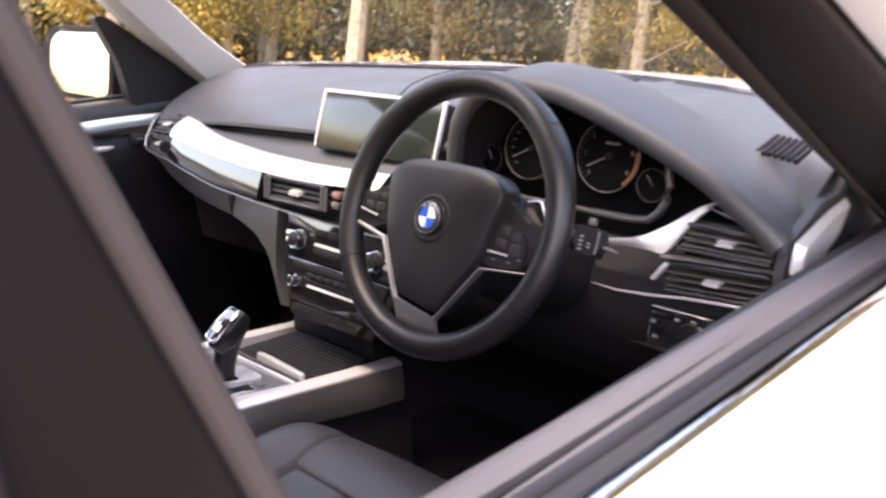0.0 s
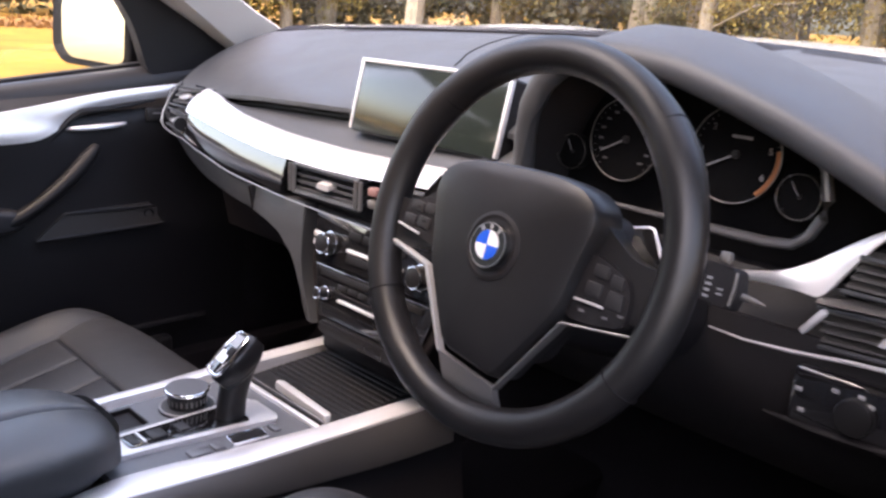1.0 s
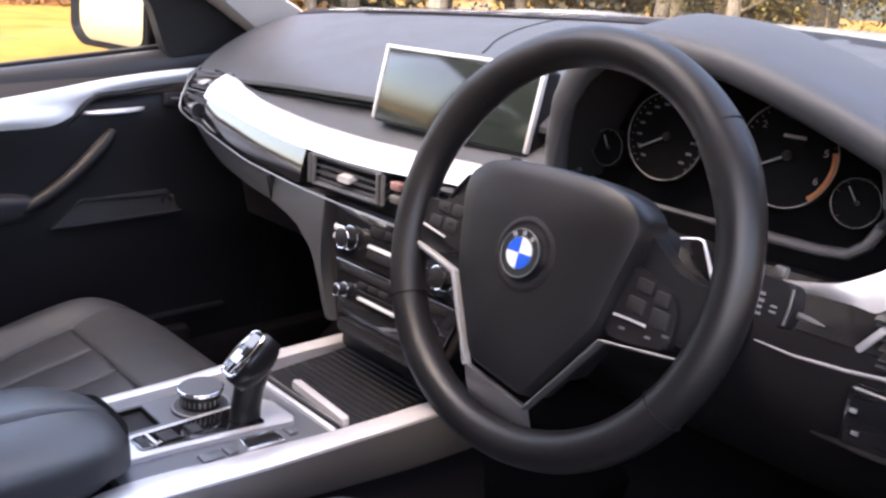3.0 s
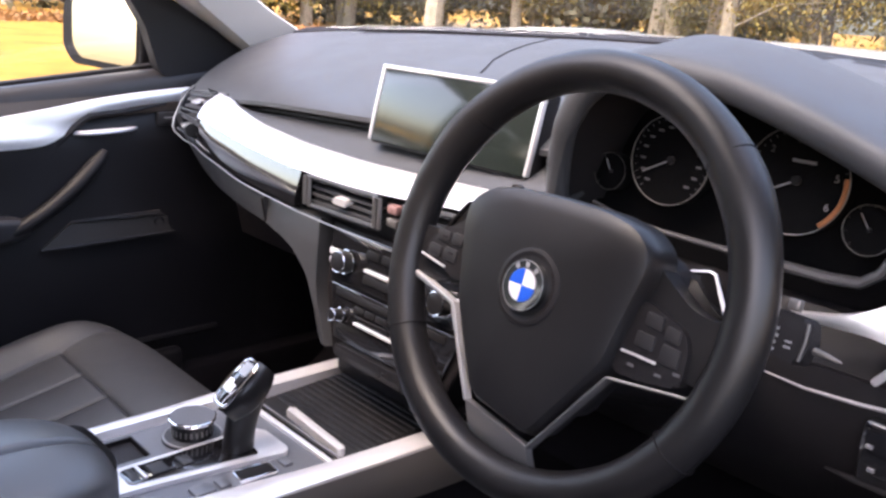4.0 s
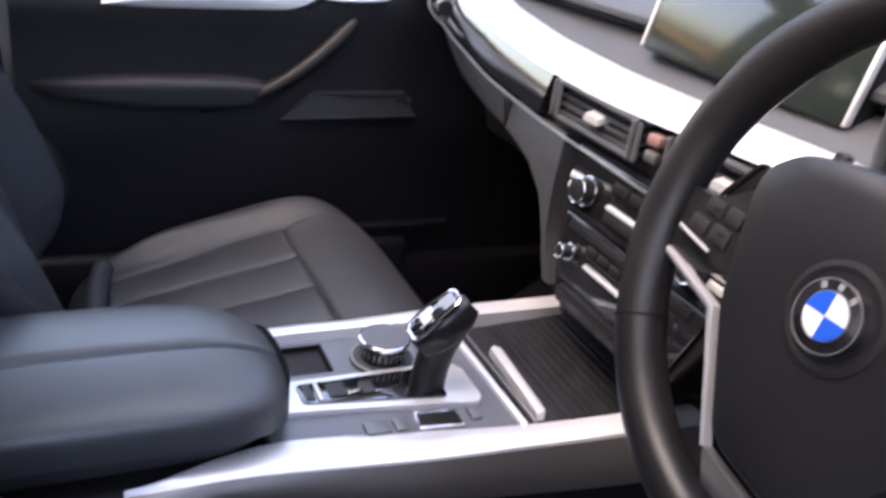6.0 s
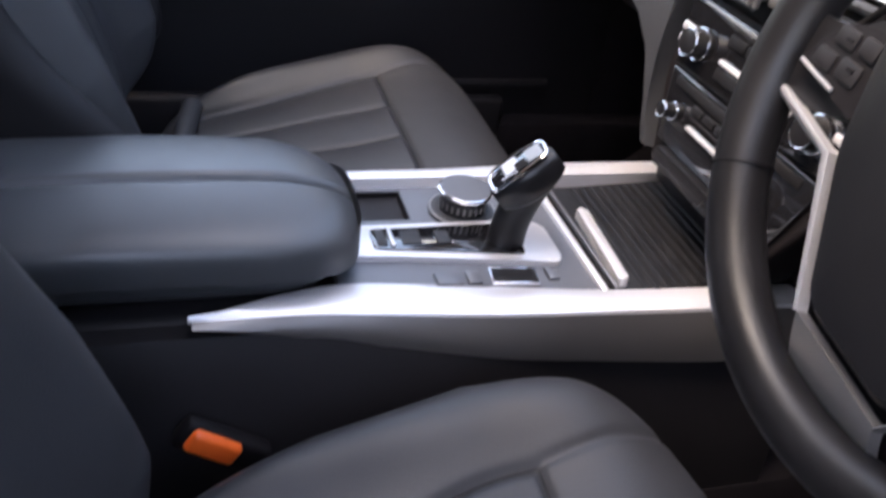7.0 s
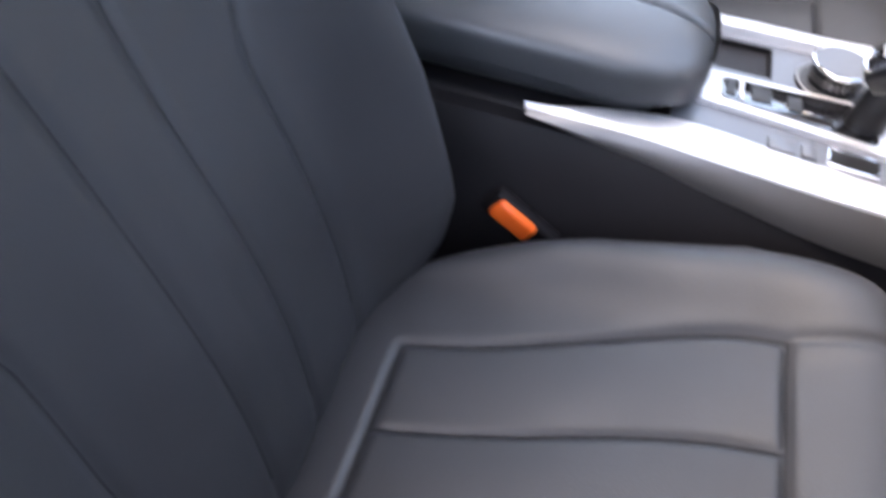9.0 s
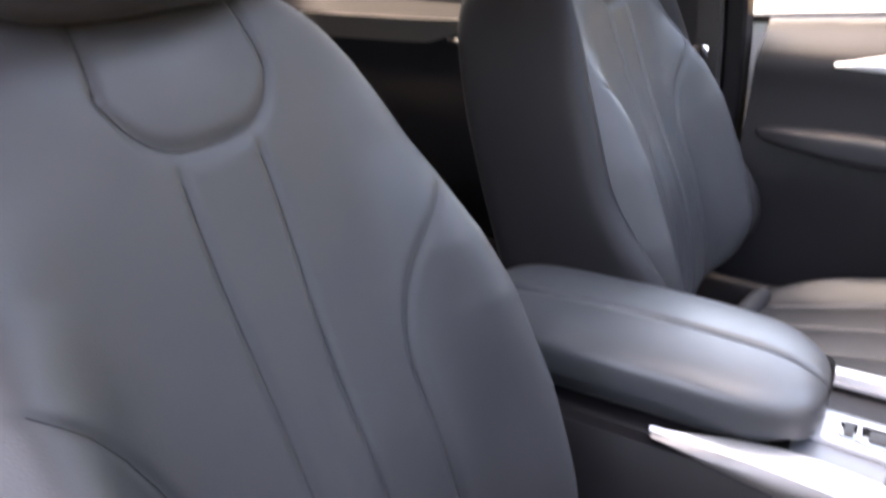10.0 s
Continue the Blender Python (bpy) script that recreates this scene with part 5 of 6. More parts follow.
part("driver_rail", sheet(rail_point, span(-0.325, 0.27, 50), [0, 0.1, 0.25, 0.4, 0.46, 0.5, 0.53], 0.006, (-0.5, 0, -0.8)), SILVER, console, "satin silver side rail")
# the rail's side takes a darker metal colour for its shade
part("rail_side", sheet(rail_point, span(-0.322, 0.27, 50), [0.532, 0.58, 0.7, 0.85, 1.0], 0.006, (-0.8, 0, -0.3)), FLANK, console, "flank of the silver rail, its shade put into a darker metal")
part("rail_edge", tube([(rail_out(y) + 0.003, y, rail_low(y) - 0.002) for y in span(-0.31, 0.27, 30)], 0.0025, 6), PEWTER, console)


def left_rail(y, v):
    x0, x1 = -0.166 - 0.010 * min(1.0, max(0.0, (y + 0.05) / 0.15)), -0.148
    if v < 0.6:
        return x0 + (x1 - x0) * v / 0.6, y, 0.811 + 0.002 * math.sin(math.pi * v / 0.6) - 0.02 * max(0, -0.12 - y)
    k = (v - 0.6) / 0.4
    return x1 + 0.004 * k, y, 0.811 - 0.016 * k * (1 if y < 0.05 else 2.2) - 0.02 * max(0, -0.12 - y)


part("passenger_rail", sheet(left_rail, span(-0.22, 0.26, 40), [0, 0.1, 0.3, 0.5, 0.6, 0.7, 0.85, 1.0], 0.006, (-0.3, 0, -0.8)), SILVER, console, "satin silver side rail")
part("cross_strip", box(-0.034, 0.0655, CZ + 0.001, 0.192, 0.0075, 0.008, 0.002), SILVER, console, "silver strip across the deck")
# roller lid of the tray with ribs
lid = part("tray_lid", prism([(-0.140, 0.071), (0.058, 0.071), (0.066, 0.262), (-0.140, 0.262)], 0.025, 0.002, 2, pose(0, 0, CZ - 0.003, 3, 0, 0) @ Matrix.Translation((0, 0, -0.004))), WOOD, console, "ribbed dark wood roller lid")
for i in range(13):
    part("rib", tube([(-0.136, 0.114 + 0.0112 * i, CZ - 0.0016 + 0.0006 * i), (0.060, 0.114 + 0.0112 * i, CZ - 0.0016 + 0.0006 * i)], 0.0036, 8, squash=0.7), WOOD, lid)
part("lid_step", box(-0.034, 0.0785, CZ + 0.0025, 0.188, 0.003, 0.005, 0.001), PEWTER, console)
part("lid_handle", prism(rounded([(-0.080, 0.092), (0.052, 0.084), (0.053, 0.095), (-0.079, 0.104)], 0.004), 0.012, 0.003, 2, pose(0, 0, CZ + 0.0085)), SILVER, console, "polished bar handle of the tray lid")
part("tray_end", joined(box(-0.035, 0.245, 0.825, 0.225, 0.05, 0.04, 0.012, 3)), DASH_DARK, console)
# storage slot
part("slot", joined(box(-0.109, -0.136, CZ - 0.034, 0.062, 0.084, 0.008, 0.001), *[box(-0.109 + dx, -0.136 + dy, CZ - 0.016, wx, wy, 0.030, 0) for dx, dy, wx, wy in ((-0.0278, 0, 0.002, 0.080), (0.0278, 0, 0.002, 0.080), (0, -0.0388, 0.058, 0.002), (0, 0.0388, 0.058, 0.002))]), RUBBER, console, "black empty slot")
# selector plate
plate_out = rounded([(-0.062, -0.19), (-0.064, 0.020), (-0.053, 0.041), (0.006, 0.041), (0.016, 0.034), (0.010, -0.003), (-0.006, -0.121), (-0.012, -0.19)], 0.006, 4)
part("selector_plate", prism(plate_out, 0.008, 0.0025, 2, pose(0, 0, CZ + 0.006)), SILVER, console, "bright silver selector plate")
part("selector_well", prism(rounded([(-0.053, -0.148), (-0.056, 0.006), (0.001, 0.004), (-0.020, -0.148)], 0.006, 4), 0.003, 0.001, 2, pose(0, 0, CZ + 0.0075)), GLOSS, console)
part("plate_bar", box(-0.036, -0.128, CZ + 0.0085, 0.030, 0.004, 0.003, 0.001), SILVER, console)
for bx, by, w, h in ((-0.037, -0.138, 0.026, 0.010), (-0.036, -0.108, 0.024, 0.020), (-0.034, -0.075, 0.022, 0.014)):
    part("well_button", box(bx, by, CZ + 0.0075, w, h, 0.003, 0.001), KEY_BLACK, console)
# buttons beside the selector
BRAKE = pose(0.0315, -0.020, CZ + 0.003, 0, 0, -6)
part("parking_brake", joined(*[box(cx, cy, 0, sx, sy, 0.005, 0.001, m=BRAKE) for cx, cy, sx, sy in ((0, 0.0225, 0.026, 0.0022), (0, -0.0225, 0.026, 0.0022), (-0.0119, 0, 0.0022, 0.043), (0.0119, 0, 0.0022, 0.043))]), CHROME, console, "chrome-framed parking brake switch")
part("brake_face", box(0, 0, -0.001, 0.0215, 0.043, 0.004, 0.001, m=BRAKE), STACK_KEY, console)
for by, h in ((-0.060, 0.014), (-0.085, 0.026), (0.022, 0.012)):
    part("deck_button", box(0.028, by, CZ + 0.001, 0.020, h, 0.006, 0.002), CONSOLE if h > 0.011 else GLOSS, console)
part("deck_groove", tube([(0.044, -0.050, CZ + 0.0006), (0.036, -0.115, CZ + 0.0006)], 0.0012, 6), RUBBER, console)

# ---- rotary controller ----
rotary = tagged(empty("rotary_controller", pose(-0.093, -0.036, CZ)), "round black and chrome rotary controller on the console", "knob")
part("skirt", loft([[(r * math.cos(a), r * math.sin(a), z) for a in span(0, 2 * math.pi * 35 / 36, 36)] for z, r in ((-0.002, 0.038), (0.003, 0.037), (0.005, 0.032), (0.005, 0.028))]), DASH, rotary)
part("barrel", loft([[(r * math.cos(a), r * math.sin(a), z) for a in span(0, 2 * math.pi * 35 / 36, 36)] for z, r in ((0.004, 0.0255), (0.010, 0.025), (0.018, 0.0258), (0.024, 0.0272))]), SATIN, rotary, "ribbed chrome barrel")
for i in range(24):
    a = 2 * math.pi * i / 24
    part("flute", box(0.0256, 0, 0.0135, 0.0010, 0.0030, 0.008, 0.0005, m=pose(0, 0, 0, 0, 0, math.degrees(a))), FLANK, rotary)
part("cap", disc(0.0276, 0.006, 40, 0.0025, pose(0, 0, 0.030)), CONSOLE, rotary)
part("cap_rim", ring(0.0274, 0.0022, 48, pose(0, 0, 0.0270)), CHROME, rotary, "bright chrome rim")
part("skirt_ring", ring(0.0355, 0.0016, 48, pose(0, 0, 0.0030)), PEWTER, rotary)

# ---- gear selector ----
lever = tagged(empty("gear_selector"), "black gear selector lever with a chrome-framed top", "gear lever")
rings = []
for k in span(0, 1, 14):
    c = Vector((-0.027 + 0.005 * k, -0.010 + 0.012 * k * k, 0.80 + 0.074 * k))
    w, d = 0.0175 - 0.0015 * math.sin(math.pi * k), 0.0205 + 0.004 * k * k - 0.0015 * math.sin(math.pi * k)
    rings.append([c + Vector((w * math.cos(a), d * math.sin(a), 0)) for a in span(0, 2 * math.pi * 23 / 24, 24)])
part("shaft", loft(rings), SATIN, lever)
head = []
for k in span(0, 1, 18):
    c = Vector((-0.022 + 0.004 * k, -0.028 + 0.052 * k, 0.857 + 0.050 * k))
    bulge = (math.sin(math.pi * (0.08 + 0.84 * k)) ** 0.5)
    w, t = 0.020 * bulge, 0.019 * bulge + 0.002
    fw, up = Vector((0.05, 0.72, 0.69)), Vector((-0.02, -0.69, 0.72))
    head.append([c + Vector((w * math.copysign(abs(math.cos(a)) ** 0.7, math.cos(a)), 0, 0)) + up * (t * math.copysign(abs(math.sin(a)) ** 0.7, math.sin(a))) for a in span(0, 2 * math.pi * 23 / 24, 24)])
part("head", loft(head), SATIN, lever, "glossy black selector head")
fw, up = Vector((0.055, 0.72, 0.69)).normalized(), Vector((0, -0.69, 0.72)).normalized()
right = fw.cross(up).normalized()
HM = Matrix((( *(right.x, fw.x, up.x), -0.020), (*(right.y, fw.y, up.y), -0.004), (*(right.z, fw.z, up.z), 0.884), (0, 0, 0, 1)))
part("top_frame", tube([tuple(HM @ Vector((x, y, 0.0190 - 2.2 * y * y))) for x, y in rounded([(-0.014, -0.031), (0.014, -0.031), (0.016, 0.0), (0.012, 0.032), (-0.012, 0.032), (-0.016, 0.0)], 0.008, 4)], 0.0021, 8, True), CHROME, lever, "chrome frame")
part("top_panel", sheet(lambda u, v: tuple(HM @ Vector((u * 0.0135 * (1 - 0.15 * v * v), v * 0.029, 0.0195 - 2.2 * (v * 0.029) ** 2 - 0.0015 * u * u))), span(-1, 1, 9), span(-1, 1, 13), 0.003), GLOSS, lever)
part("indicator_window", sheet(lambda u, v: tuple(HM @ Vector((0.005 + u * 0.006, 0.004 + v * 0.006, 0.0203 - 2.2 * (0.004 + v * 0.006) ** 2))), span(-1, 1, 5), span(-1, 1, 5), 0.002), RUBBER, lever)
part("indicator_plate", sheet(lambda u, v: tuple(HM @ Vector((-0.003 + u * 0.009, -0.006 + v * 0.008, 0.0199 - 2.2 * (-0.006 + v * 0.008) ** 2))), span(-1, 1, 6), span(-1, 1, 6), 0.002), SILVER, lever)
part("park_button", sheet(lambda u, v: tuple(HM @ Vector((u * 0.009, 0.020 + v * 0.008, 0.0205 - 2.2 * (0.020 + v * 0.008) ** 2))), span(-1, 1, 6), span(-1, 1, 6), 0.003), PEWTER, lever)
part("release_button", sheet(lambda u, v: tuple(HM @ Vector((-0.0145 + 0.002 * v, 0.004 + u * 0.012, 0.010 + v * 0.006))), span(-1, 1, 6), span(-1, 1, 4), 0.003), CHROME, lever)

# ---- armrest ----
def groove(d, width=0.006, depth=0.006):
    return -depth * math.exp(-(d / width) ** 2)


arm = tagged(empty("armrest_box"), "padded dark grey leather armrest in two lids", "armrest")


def arm_lid(x, y, z):
    k = (y + 0.207) / 0.414
    side = x / 0.104
    nose = max(0.0, (k - 0.80) / 0.20)
    up = 1.0 if z > 0 else 0.0
    taper = 1 - 0.10 * nose ** 2
    dz = up * (0.006 * math.sin(math.pi * min(1, k)) - 0.010 * nose ** 2) + (0 if up else 0.010 + 0.016 * nose ** 2)
    dz += up * groove(x - 0.004 - 0.012 * (1 - k), 0.0045, 0.010) + up * 0.003 * math.cos(side * math.pi)
    tuck = 1 - 0.16 * (1 - up) * (abs(side) ** 2)
    return Vector((x * taper * tuck, y + 0.006 * nose * (1 - side * side), z + dz))


part("lid", moved(pillow(0.106, 0.207, 0.045, 5.0, 90, arm_lid), pose(-0.052, -0.377, 0.825)), ARM_LEATHER_LIT, arm, "leather lid split by a lengthwise seam")
part("armrest_base", loft([[(-0.125, y, 0.78), (0.015 + 0.0 * y, y, 0.78), (0.028, y, 0.822), (-0.14, y, 0.822)] for y in (-0.58, -0.21)]), DASH_DARK, arm)
part("console_box", box(-0.045, -0.42, 0.66, 0.21, 0.40, 0.26, 0.02, 3), DASH_DARK, arm)

# ---- seats ----
def seat_cushion(x, y, z, skew=0.0):
    """Local: x across from the middle, y ahead of the cushion's middle, z up."""
    top = fade(z, -0.02, 0.045)
    back = fade(-y, -0.09, 0.20)
    sx = x - 0.010 - skew * back
    across = sx / (1 - 0.18 * back)
    roll = math.exp(-((abs(x) - 0.250) / 0.045) ** 2)
    front = math.exp(-((y - 0.17) / 0.06) ** 2)
    dz = top * (0.033 * roll * (1 - 0.8 * fade(y, 0.10, 0.26)) * (0.25 + 0.75 * fade(y, -0.26, -0.08)) + 0.010 * front)
    inside = (1 - fade(abs(across), 0.190, 0.205)) * fade(y, -0.195, -0.18) * (1 - fade(y, 0.095, 0.107))
    for c in (-0.1, 0.0, 0.1):
        dz += top * inside * groove(across - c, 0.0042, 0.0036)
    dz += top * inside * 0.0035 * abs(math.sin(math.pi * (across + 0.2) / 0.1))
    dz += top * (1 - fade(y, 0.098, 0.112)) * fade(y, -0.197, -0.183) * groove(abs(sx) - 0.201 + 0.036 * back, 0.0050, 0.0050)
    dz += top * (1 - fade(abs(sx), 0.194, 0.206)) * groove(y - 0.105, 0.0042, 0.0036)
    dz += top * (1 - fade(abs(sx), 0.158, 0.172)) * groove(y + 0.190, 0.005, 0.005)
    dz += top * fade(y, 0.100, 0.112) * groove(abs(sx) - 0.203 - (y - 0.105) * 0.18, 0.005, 0.003)
    taper = float(np.interp(y, [-0.27, -0.2, -0.06, 0.07, 0.17, 0.27], [0.74, 0.80, 0.96, 1.05, 1.02, 0.93]))
    wide = 1 + (taper - 1) * fade(abs(x), 0.14, 0.28)
    return Vector((x * wide, y, z + dz + 0.11 * y - 0.006))


BACK_LEAN = 22.0


def seat_back(x, y, z):
    """Local: x across, y up the back (0 at its middle), z towards the sitter."""
    h = y + 0.31
    width = float(np.interp(h, [0, 0.1, 0.2, 0.32, 0.42, 0.53, 0.6, 0.64], [0.97, 1.0, 1.0, 0.955, 0.895, 0.785, 0.69, 0.63]))
    front = fade(z, -0.02, 0.03)
    dz = 0.0
    roll = math.exp(-((abs(x) - 0.232) / 0.055) ** 2) * float(np.interp(h, [0, 0.08, 0.2, 0.30, 0.36, 0.41, 0.46, 0.52, 0.6], [0.7, 1, 1, 0.92, 0.74, 0.47, 0.21, 0.06, 0]))
    dz += front * 0.075 * roll
    seam_b = 0.130 + 4.6 * max(0, h - 0.265) ** 2
    dz += front * (1 - fade(h, 0.40, 0.43)) * groove(abs(x) - seam_b, 0.006, 0.0032)
    dz += front * (1 - fade(h, 0.49, 0.51)) * groove(abs(x) - 0.036 - 0.012 * fade(h, 0.3, 0.5), 0.0055, 0.0028)
    arc = 0.508 + 0.046 * (abs(x) / 0.104) ** 3.2
    dz += front * (1 - fade(abs(x), 0.102, 0.108)) * groove(h - arc, 0.007, 0.003)
    dz += front * fade(h, 0.545, 0.56) * groove(abs(x) - 0.104, 0.007, 0.003)
    lumbar = 0.018 * math.exp(-((h - 0.18) / 0.14) ** 2) * (1 - min(1, abs(x) / 0.2))
    return Vector((x * width, y, z + dz + front * lumbar))


def skin(hx, hy, hz, power, x, y, shape):
    """A point on the upper skin of an upholstered block."""
    z = hz * max(0.0, 1 - abs(x / hx) ** power - abs(y / hy) ** power) ** (1 / power)
    return shape(x, y, z)


def seam_lines(parent, lines, hx, hy, hz, power, shape, m, lift=0.0011):
    """Stitched seams lying along the skin of a block; each line is a list of (x, y)."""
    for pts in lines:
        fine = []
        for a, b in zip(pts, pts[1:]):
            fine += [(a[0] + (b[0] - a[0]) * k / 6, a[1] + (b[1] - a[1]) * k / 6) for k in range(6)]
        fine.append(pts[-1])
        part("seam", tube([tuple(m @ (skin(hx, hy, hz, power, x, y, shape) + Vector((0, 0, lift)))) for x, y in fine], 0.0006, 6), SEAM, parent)


SEAM = material("dark_seam_thread", (0.019, 0.019, 0.020), 0.7, vary=0.1, sheen=0.2)


def seat(cx, side):
    th = tagged(empty("driver_seat" if side > 0 else "passenger_seat", pose(cx, 0 if side > 0 else 0.06, 0)), "black leather car seat with stitched channels and side bolsters", "car seat", group="front seats")
    skew = 0.036 if side > 0 else 0.0
    cm = pose(0, -0.172, 0.690) if side > 0 else pose(0, -0.172, 0.630, 4)

    def form(x, y, z):
        return seat_cushion(x, y, z, skew)

    def rear(y):
        return fade(-y, -0.09, 0.20)

    cushion = part("cushion", moved(pillow(0.300, 0.250, 0.075, 4.5, 230, form), cm), LEATHER, th)
    ys = span(0.104, -0.19, 14)
    lines = [[(0.010 + skew * rear(y) + c * (1 - 0.18 * rear(y)), y) for y in ys] for c in (-0.1, 0.0, 0.1)]
    lines += [[(0.010 + skew * rear(y) + e * (0.201 - 0.036 * rear(y)), y) for y in ys] for e in (-1, 1)]
    lines += [[(0.010 + x, 0.105) for x in span(-0.201, 0.201, 9)], [(0.010 + skew + x, -0.190) for x in span(-0.165, 0.165, 8)]]
    seam_lines(cushion, lines, 0.300, 0.250, 0.075, 4.5, form, cm, 0.0015)
    bm_ = pillow(0.290, 0.315, 0.060, 4.2, 200, seat_back)
    # the back's own y runs up the lean, its z towards the front
    lean = radians(BACK_LEAN)
    m = Matrix(((1, -0.03 if side > 0 else 0, 0, 0), (0, -math.sin(lean), math.cos(lean), -0.40 if side > 0 else -0.455), (0, math.cos(lean), math.sin(lean), 0.70), (0, 0, 0, 1)))
    bk = m @ Matrix.Translation((0, 0.30, -0.045))
    backrest = part("backrest", moved(bm_, bk), LEATHER, th)
    yoke = [(0.104 * k, 0.508 + 0.046 * abs(k) ** 3.2 - 0.31) for k in span(-1, 1, 25)]
    lines = [[(-0.104, 0.29)] + yoke + [(0.104, 0.29)]]
    lines += [[(e * (0.130 + 4.6 * max(0, h - 0.265) ** 2), h - 0.31) for h in span(0.06, 0.415, 14)] for e in (-1, 1)]
    lines += [[(e * (0.036 + 0.012 * fade(h, 0.3, 0.5)), h - 0.31) for h in span(0.06, 0.49, 14)] for e in (-1, 1)]
    seam_lines(backrest, lines, 0.290, 0.315, 0.060, 4.2, seat_back, bk, 0.0002)
    # on the passenger seat the dark shell covers the bolster sides, imitating their shadow
    part("back_shell", moved(pillow(0.298, 0.300, 0.075, 6, 30, lambda x, y, z: Vector((x * float(np.interp(y + 0.30, [0, 0.1, 0.2, 0.32, 0.42, 0.53, 0.6], [0.95, 0.99, 0.99, 0.95, 0.89, 0.775, 0.68])) * (1.0 if side > 0 else 1.012), y, z + (0 if side > 0 or z < 0 else (0.055 + 0.055 * fade(-y, 0.0, 0.22)) * fade(abs(x), 0.20, 0.28))))), m @ Matrix.Translation((0, 0.295, -0.082))), DASH_DARK, th, "black shell behind the backrest, drawn over the passenger bolster sides as shade")
    part("headrest", moved(pillow(0.135, 0.095, 0.05, 3.6, 20, lambda x, y, z: Vector((x * (1 - 0.12 * y / 0.1), y, z + 0.012 * (1 - (x / 0.14) ** 2)))), m @ Matrix.Translation((0, 0.685, 0.012))), LEATHER, th, "black leather headrest")
    for s in (-0.055, 0.055):
        part("headrest_post", moved(tube([(s, 0.56, -0.03), (s, 0.70, -0.03)], 0.006, 10, up=(0, 0, 1)), m), CHROME, th)
    part("rear_roll", tube([(0.215 * math.sin(a), -0.372 - 0.030 * math.cos(a) ** 2 + 0.02, (0.706 if side > 0 else 0.67) + 0.006 * math.sin(a) ** 2) for a in span(-1.05, 1.05, 24)], [0.004] + [0.016] * 22 + [0.004], 12), LEATHER, th)
    part("seat_base", joined(box(0, -0.17, 0.585, 0.50, 0.46, 0.10, 0.03, 3), box(-0.2, -0.17, 0.46, 0.05, 0.5, 0.18, 0.01), box(0.2, -0.17, 0.46, 0.05, 0.5, 0.18, 0.01)), DASH_DARK, th, "dark plastic seat base on runners")
    return th


seat(0.435, 1)
seat(-0.435, -1)

# belt buckle between the driver seat and the console
buckle = tagged(empty("belt_buckle"), "black seat-belt buckle with an orange-red release button", "belt buckle")
BL, BS = Vector((0, 0.83, -0.55)), Vector((0, 0.55, 0.83))
BM = Matrix(((0, 0, 1, 0.120), (BL.y, BS.y, 0, -0.309), (BL.z, BS.z, 0, 0.710), (0, 0, 0, 1)))
part("buckle_body", box(0.012, -0.003, -0.006, 0.085, 0.032, 0.020, 0.006, 3, m=BM), RUBBER, buckle)
part("release_button", box(0, 0, 0.004, 0.048, 0.023, 0.014, 0.005, 3, m=BM), ORANGE, buckle, "orange-red release button")
part("stem", tube([tuple(BM @ Vector((0.04, -0.003, -0.006))), (0.125, -0.25, 0.60), (0.125, -0.24, 0.52)], 0.010, 8), RUBBER, buckle)

# rear bench
bench = tagged(empty("rear_bench"), "black leather rear bench seat", "bench seat")
part("bench_cushion", moved(pillow(0.72, 0.26, 0.085, 5, 24), pose(0, -1.17, 0.66)), LEATHER, bench)
part("bench_back", moved(pillow(0.72, 0.31, 0.07, 5, 24), pose(0, -1.53, 0.98, 68)), LEATHER, bench)
part("bench_base", box(0, -1.2, 0.48, 1.4, 0.5, 0.22, 0.03), CARPET, bench)


# ---- outside: trees ----
def leaf_cloud(centres, count, size, rng, mat, name, parent, tall=0.8):
    verts, faces = [], []
    for _ in range(count):
        c, r = rng.choice(centres)
        d = Vector((rng.gauss(0, 1), rng.gauss(0, 1), rng.gauss(0, tall)))
        p = Vector(c) + d * r * 0.5
        a = Vector((rng.gauss(0, 1), rng.gauss(0, 1), rng.gauss(0, 1))).normalized()
        b = a.orthogonal().normalized()
        s = size * rng.uniform(0.6, 1.5)
        k = len(verts)
        verts += [p + a * s, p + b * s * 0.6, p - a * s, p - b * s * 0.6]
        faces.append((k, k + 1, k + 2, k + 3))
    me = bpy.data.meshes.new(name)
    me.from_pydata(verts, [], faces)
    me.materials.append(mat)
    ob = new(name, me)
    ob.parent = parent
    return ob


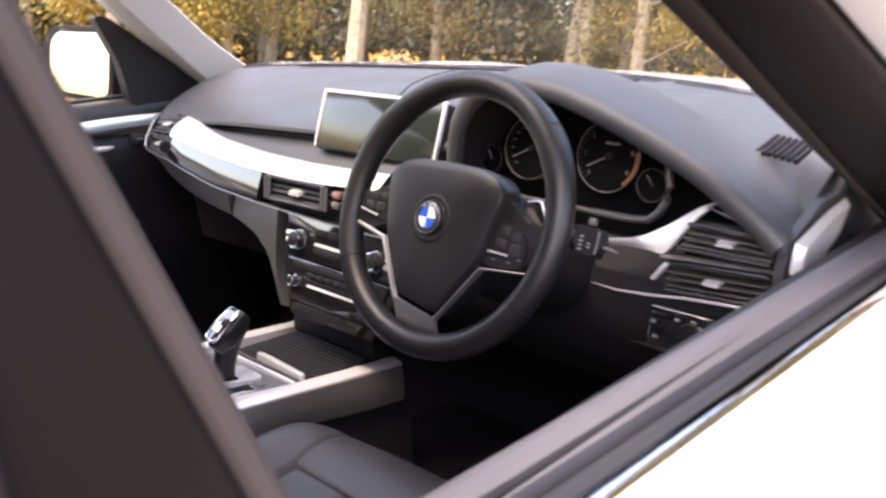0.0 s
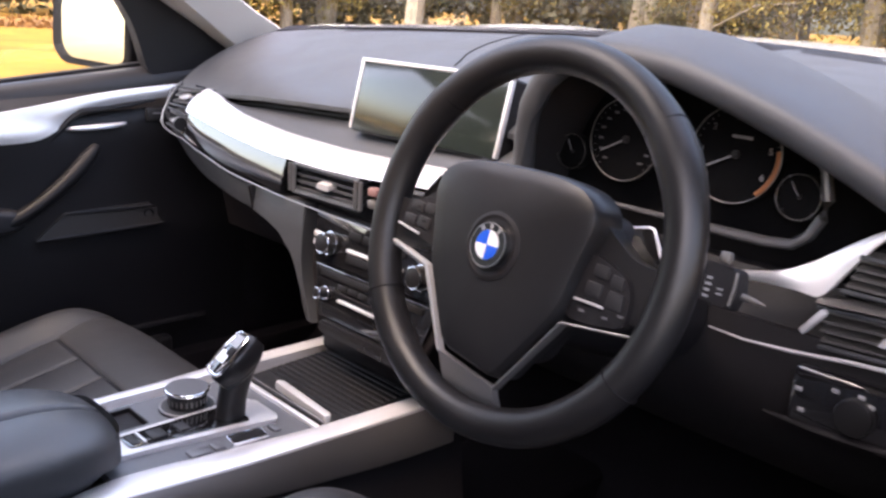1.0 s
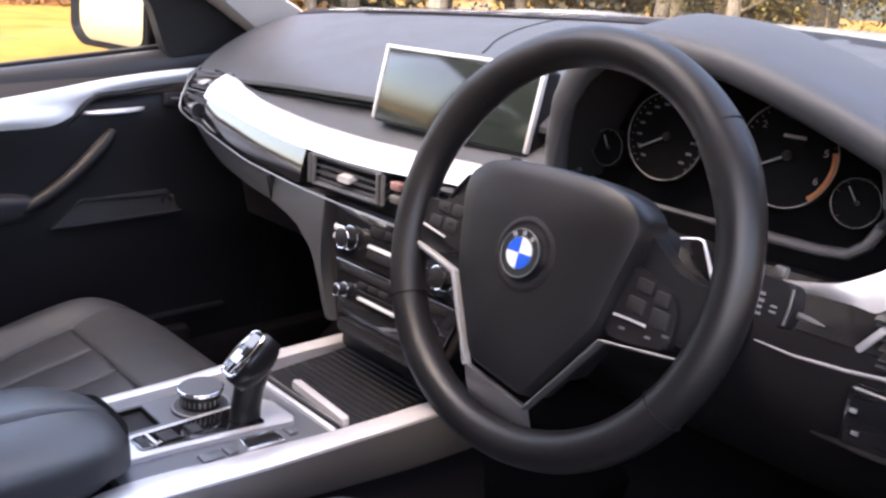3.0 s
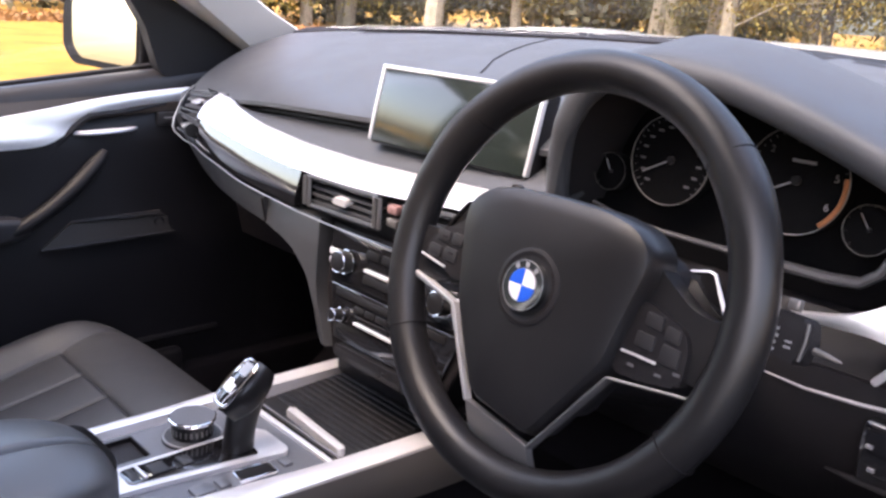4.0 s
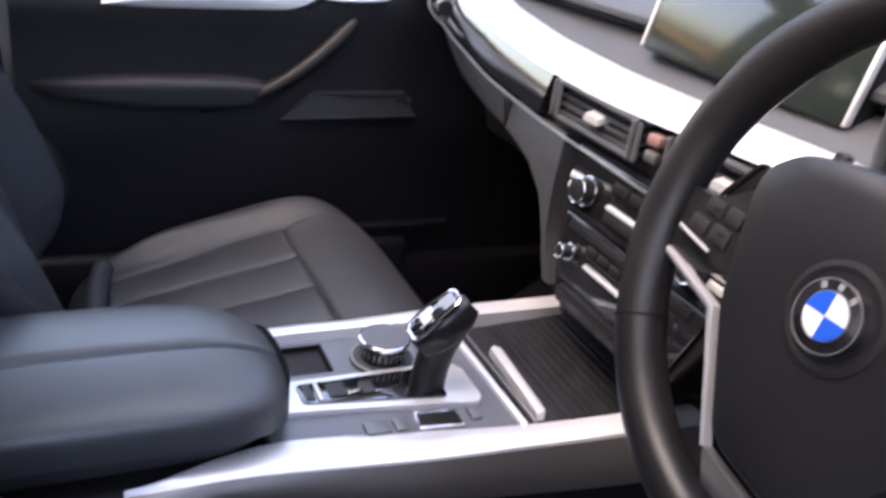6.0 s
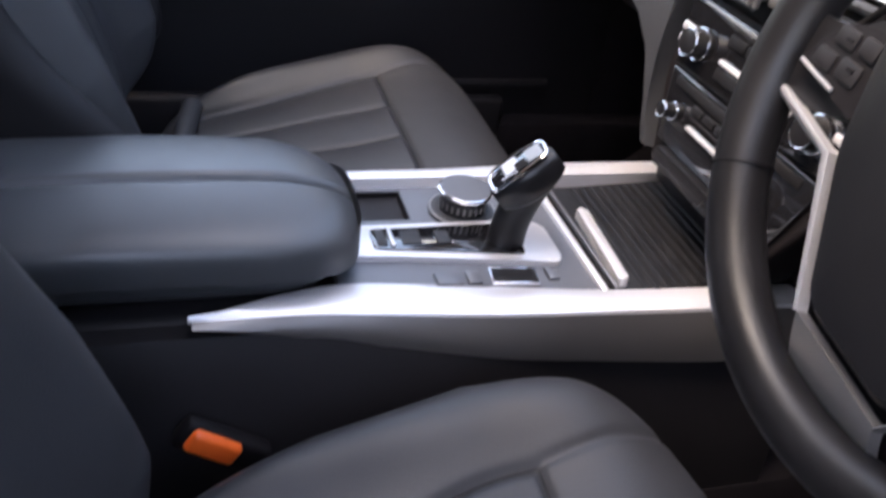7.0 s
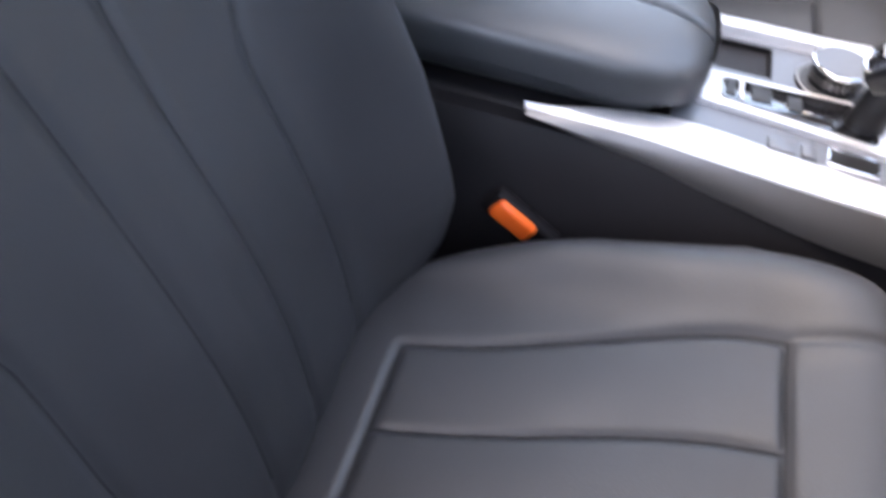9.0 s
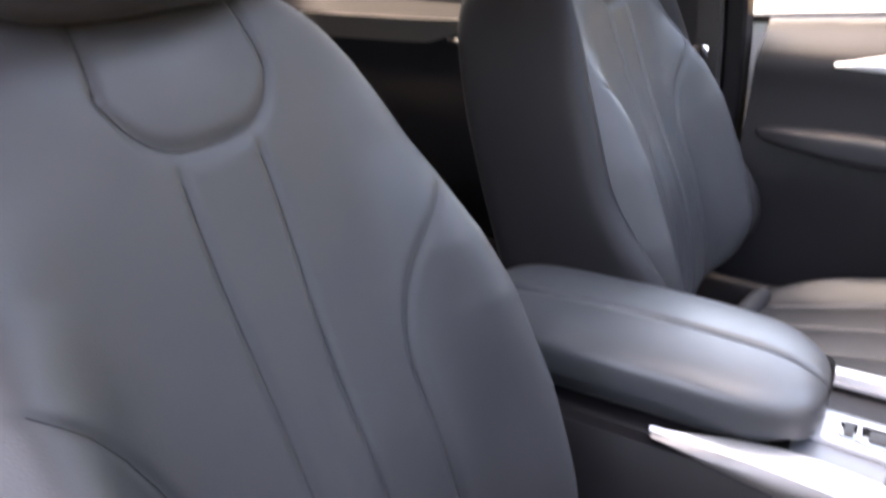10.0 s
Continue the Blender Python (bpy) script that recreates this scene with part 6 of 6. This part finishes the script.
def tree(seed, height, leaf, spread, low):
    rng = random.Random(seed)
    th = empty("tree")
    bms = []
    lean = Vector((rng.uniform(-0.06, 0.06), rng.uniform(-0.06, 0.06), 1))
    trunk = [Vector((0, 0, -0.1)) + Vector((lean.x * height * k + 0.12 * math.sin(5 * k + seed), lean.y * height * k, height * 0.9 * k)) for k in span(0, 1, 14)]
    bms.append(tube([tuple(p) for p in trunk], [0.02 + 0.017 * height * (1 - k) ** 0.8 for k in span(0, 1, 14)], 9))
    centres = []
    for i in range(26):
        k = rng.uniform(low, 0.95)
        base = trunk[min(13, int(k * 13))]
        a = rng.uniform(0, 2 * math.pi)
        ln = spread * rng.uniform(0.5, 1.0) * (1.15 - 0.6 * k)
        tip = base + Vector((math.cos(a) * ln, math.sin(a) * ln, ln * rng.uniform(0.1, 0.6)))
        mid = (base + tip) / 2 + Vector((0, 0, 0.12 * ln))
        bms.append(tube([tuple(base), tuple(mid), tuple(tip)], [0.05, 0.035, 0.012], 6))
        centres += [(tuple(mid), 0.5 * ln), (tuple(tip), 0.55 * ln), (tuple(tip + Vector((0, 0, -0.5))), 0.5 * ln)]
    part("trunk", joined(*bms), BARK, th)
    leaf_cloud(centres, 15000, 0.085, rng, leaf, "crown", th)
    return th


kinds = [tagged(tree(11, 18, LEAF, 3.8, 0.08), "autumn tree with bright yellow leaves", "tree", "woodland trees"),
         tagged(tree(23, 24, LEAF_GREEN, 4.4, 0.10), "tall tree with thin olive-brown leaves", "tree", "woodland trees"),
         tagged(tree(37, 22, LEAF_GREEN, 3.8, 0.12), "slender pale-barked tree with olive leaves", "tree", "woodland trees")]
spots = []
rng = random.Random(8)
for i in range(96):
    a = radians(-66 + 140 * i / 95 + rng.uniform(-2, 2))
    d = rng.uniform(36, 62)
    spots.append((-math.sin(a) * d, math.cos(a) * d, rng.uniform(0, 360)))
for i, (x, y, r) in enumerate(spots):
    if i < 3:
        kinds[i].matrix_basis = pose(x, y, 0, 0, 0, r)
    else:
        copy_thing(kinds[(i * 7 + i // 4) % 3], pose(x, y, 0, 0, 0, r))

# undergrowth beneath the trees
UNDER = material("dull_undergrowth", (0.105, 0.095, 0.060), 0.85, vary=0.4, vary_size=0.5, island=0.3, sheen=0.15)
rng = random.Random(15)
clumps = []
for i in range(420):
    a = radians(-68 + 144 * i / 419)
    d = rng.uniform(44, 70)
    clumps.append(((-math.sin(a) * d, math.cos(a) * d, rng.uniform(0.3, 11)), rng.uniform(1.8, 3.6)))
under = leaf_cloud(clumps, 110000, 0.21, rng, UNDER, "undergrowth", None)
tagged(under, "dull olive and brown undergrowth beneath the trees", "undergrowth", kind="stuff")

# fallen leaves banked along the edge of the wood
LITTER = material("orange_leaf_litter", (0.22, 0.105, 0.035), 0.85, vary=0.4, vary_size=0.5, island=0.5)
rng = random.Random(21)
banks = []
for i in range(300):
    a = radians(-68 + 144 * i / 299)
    d = rng.uniform(31, 37)
    banks.append(((-math.sin(a) * d, math.cos(a) * d, 0.05), rng.uniform(0.7, 1.3)))
litter = leaf_cloud(banks, 60000, 0.065, rng, LITTER, "leaf_litter", None, 0.22)
tagged(litter, "orange-brown fallen leaves along the edge of the wood", "fallen leaves", kind="stuff")
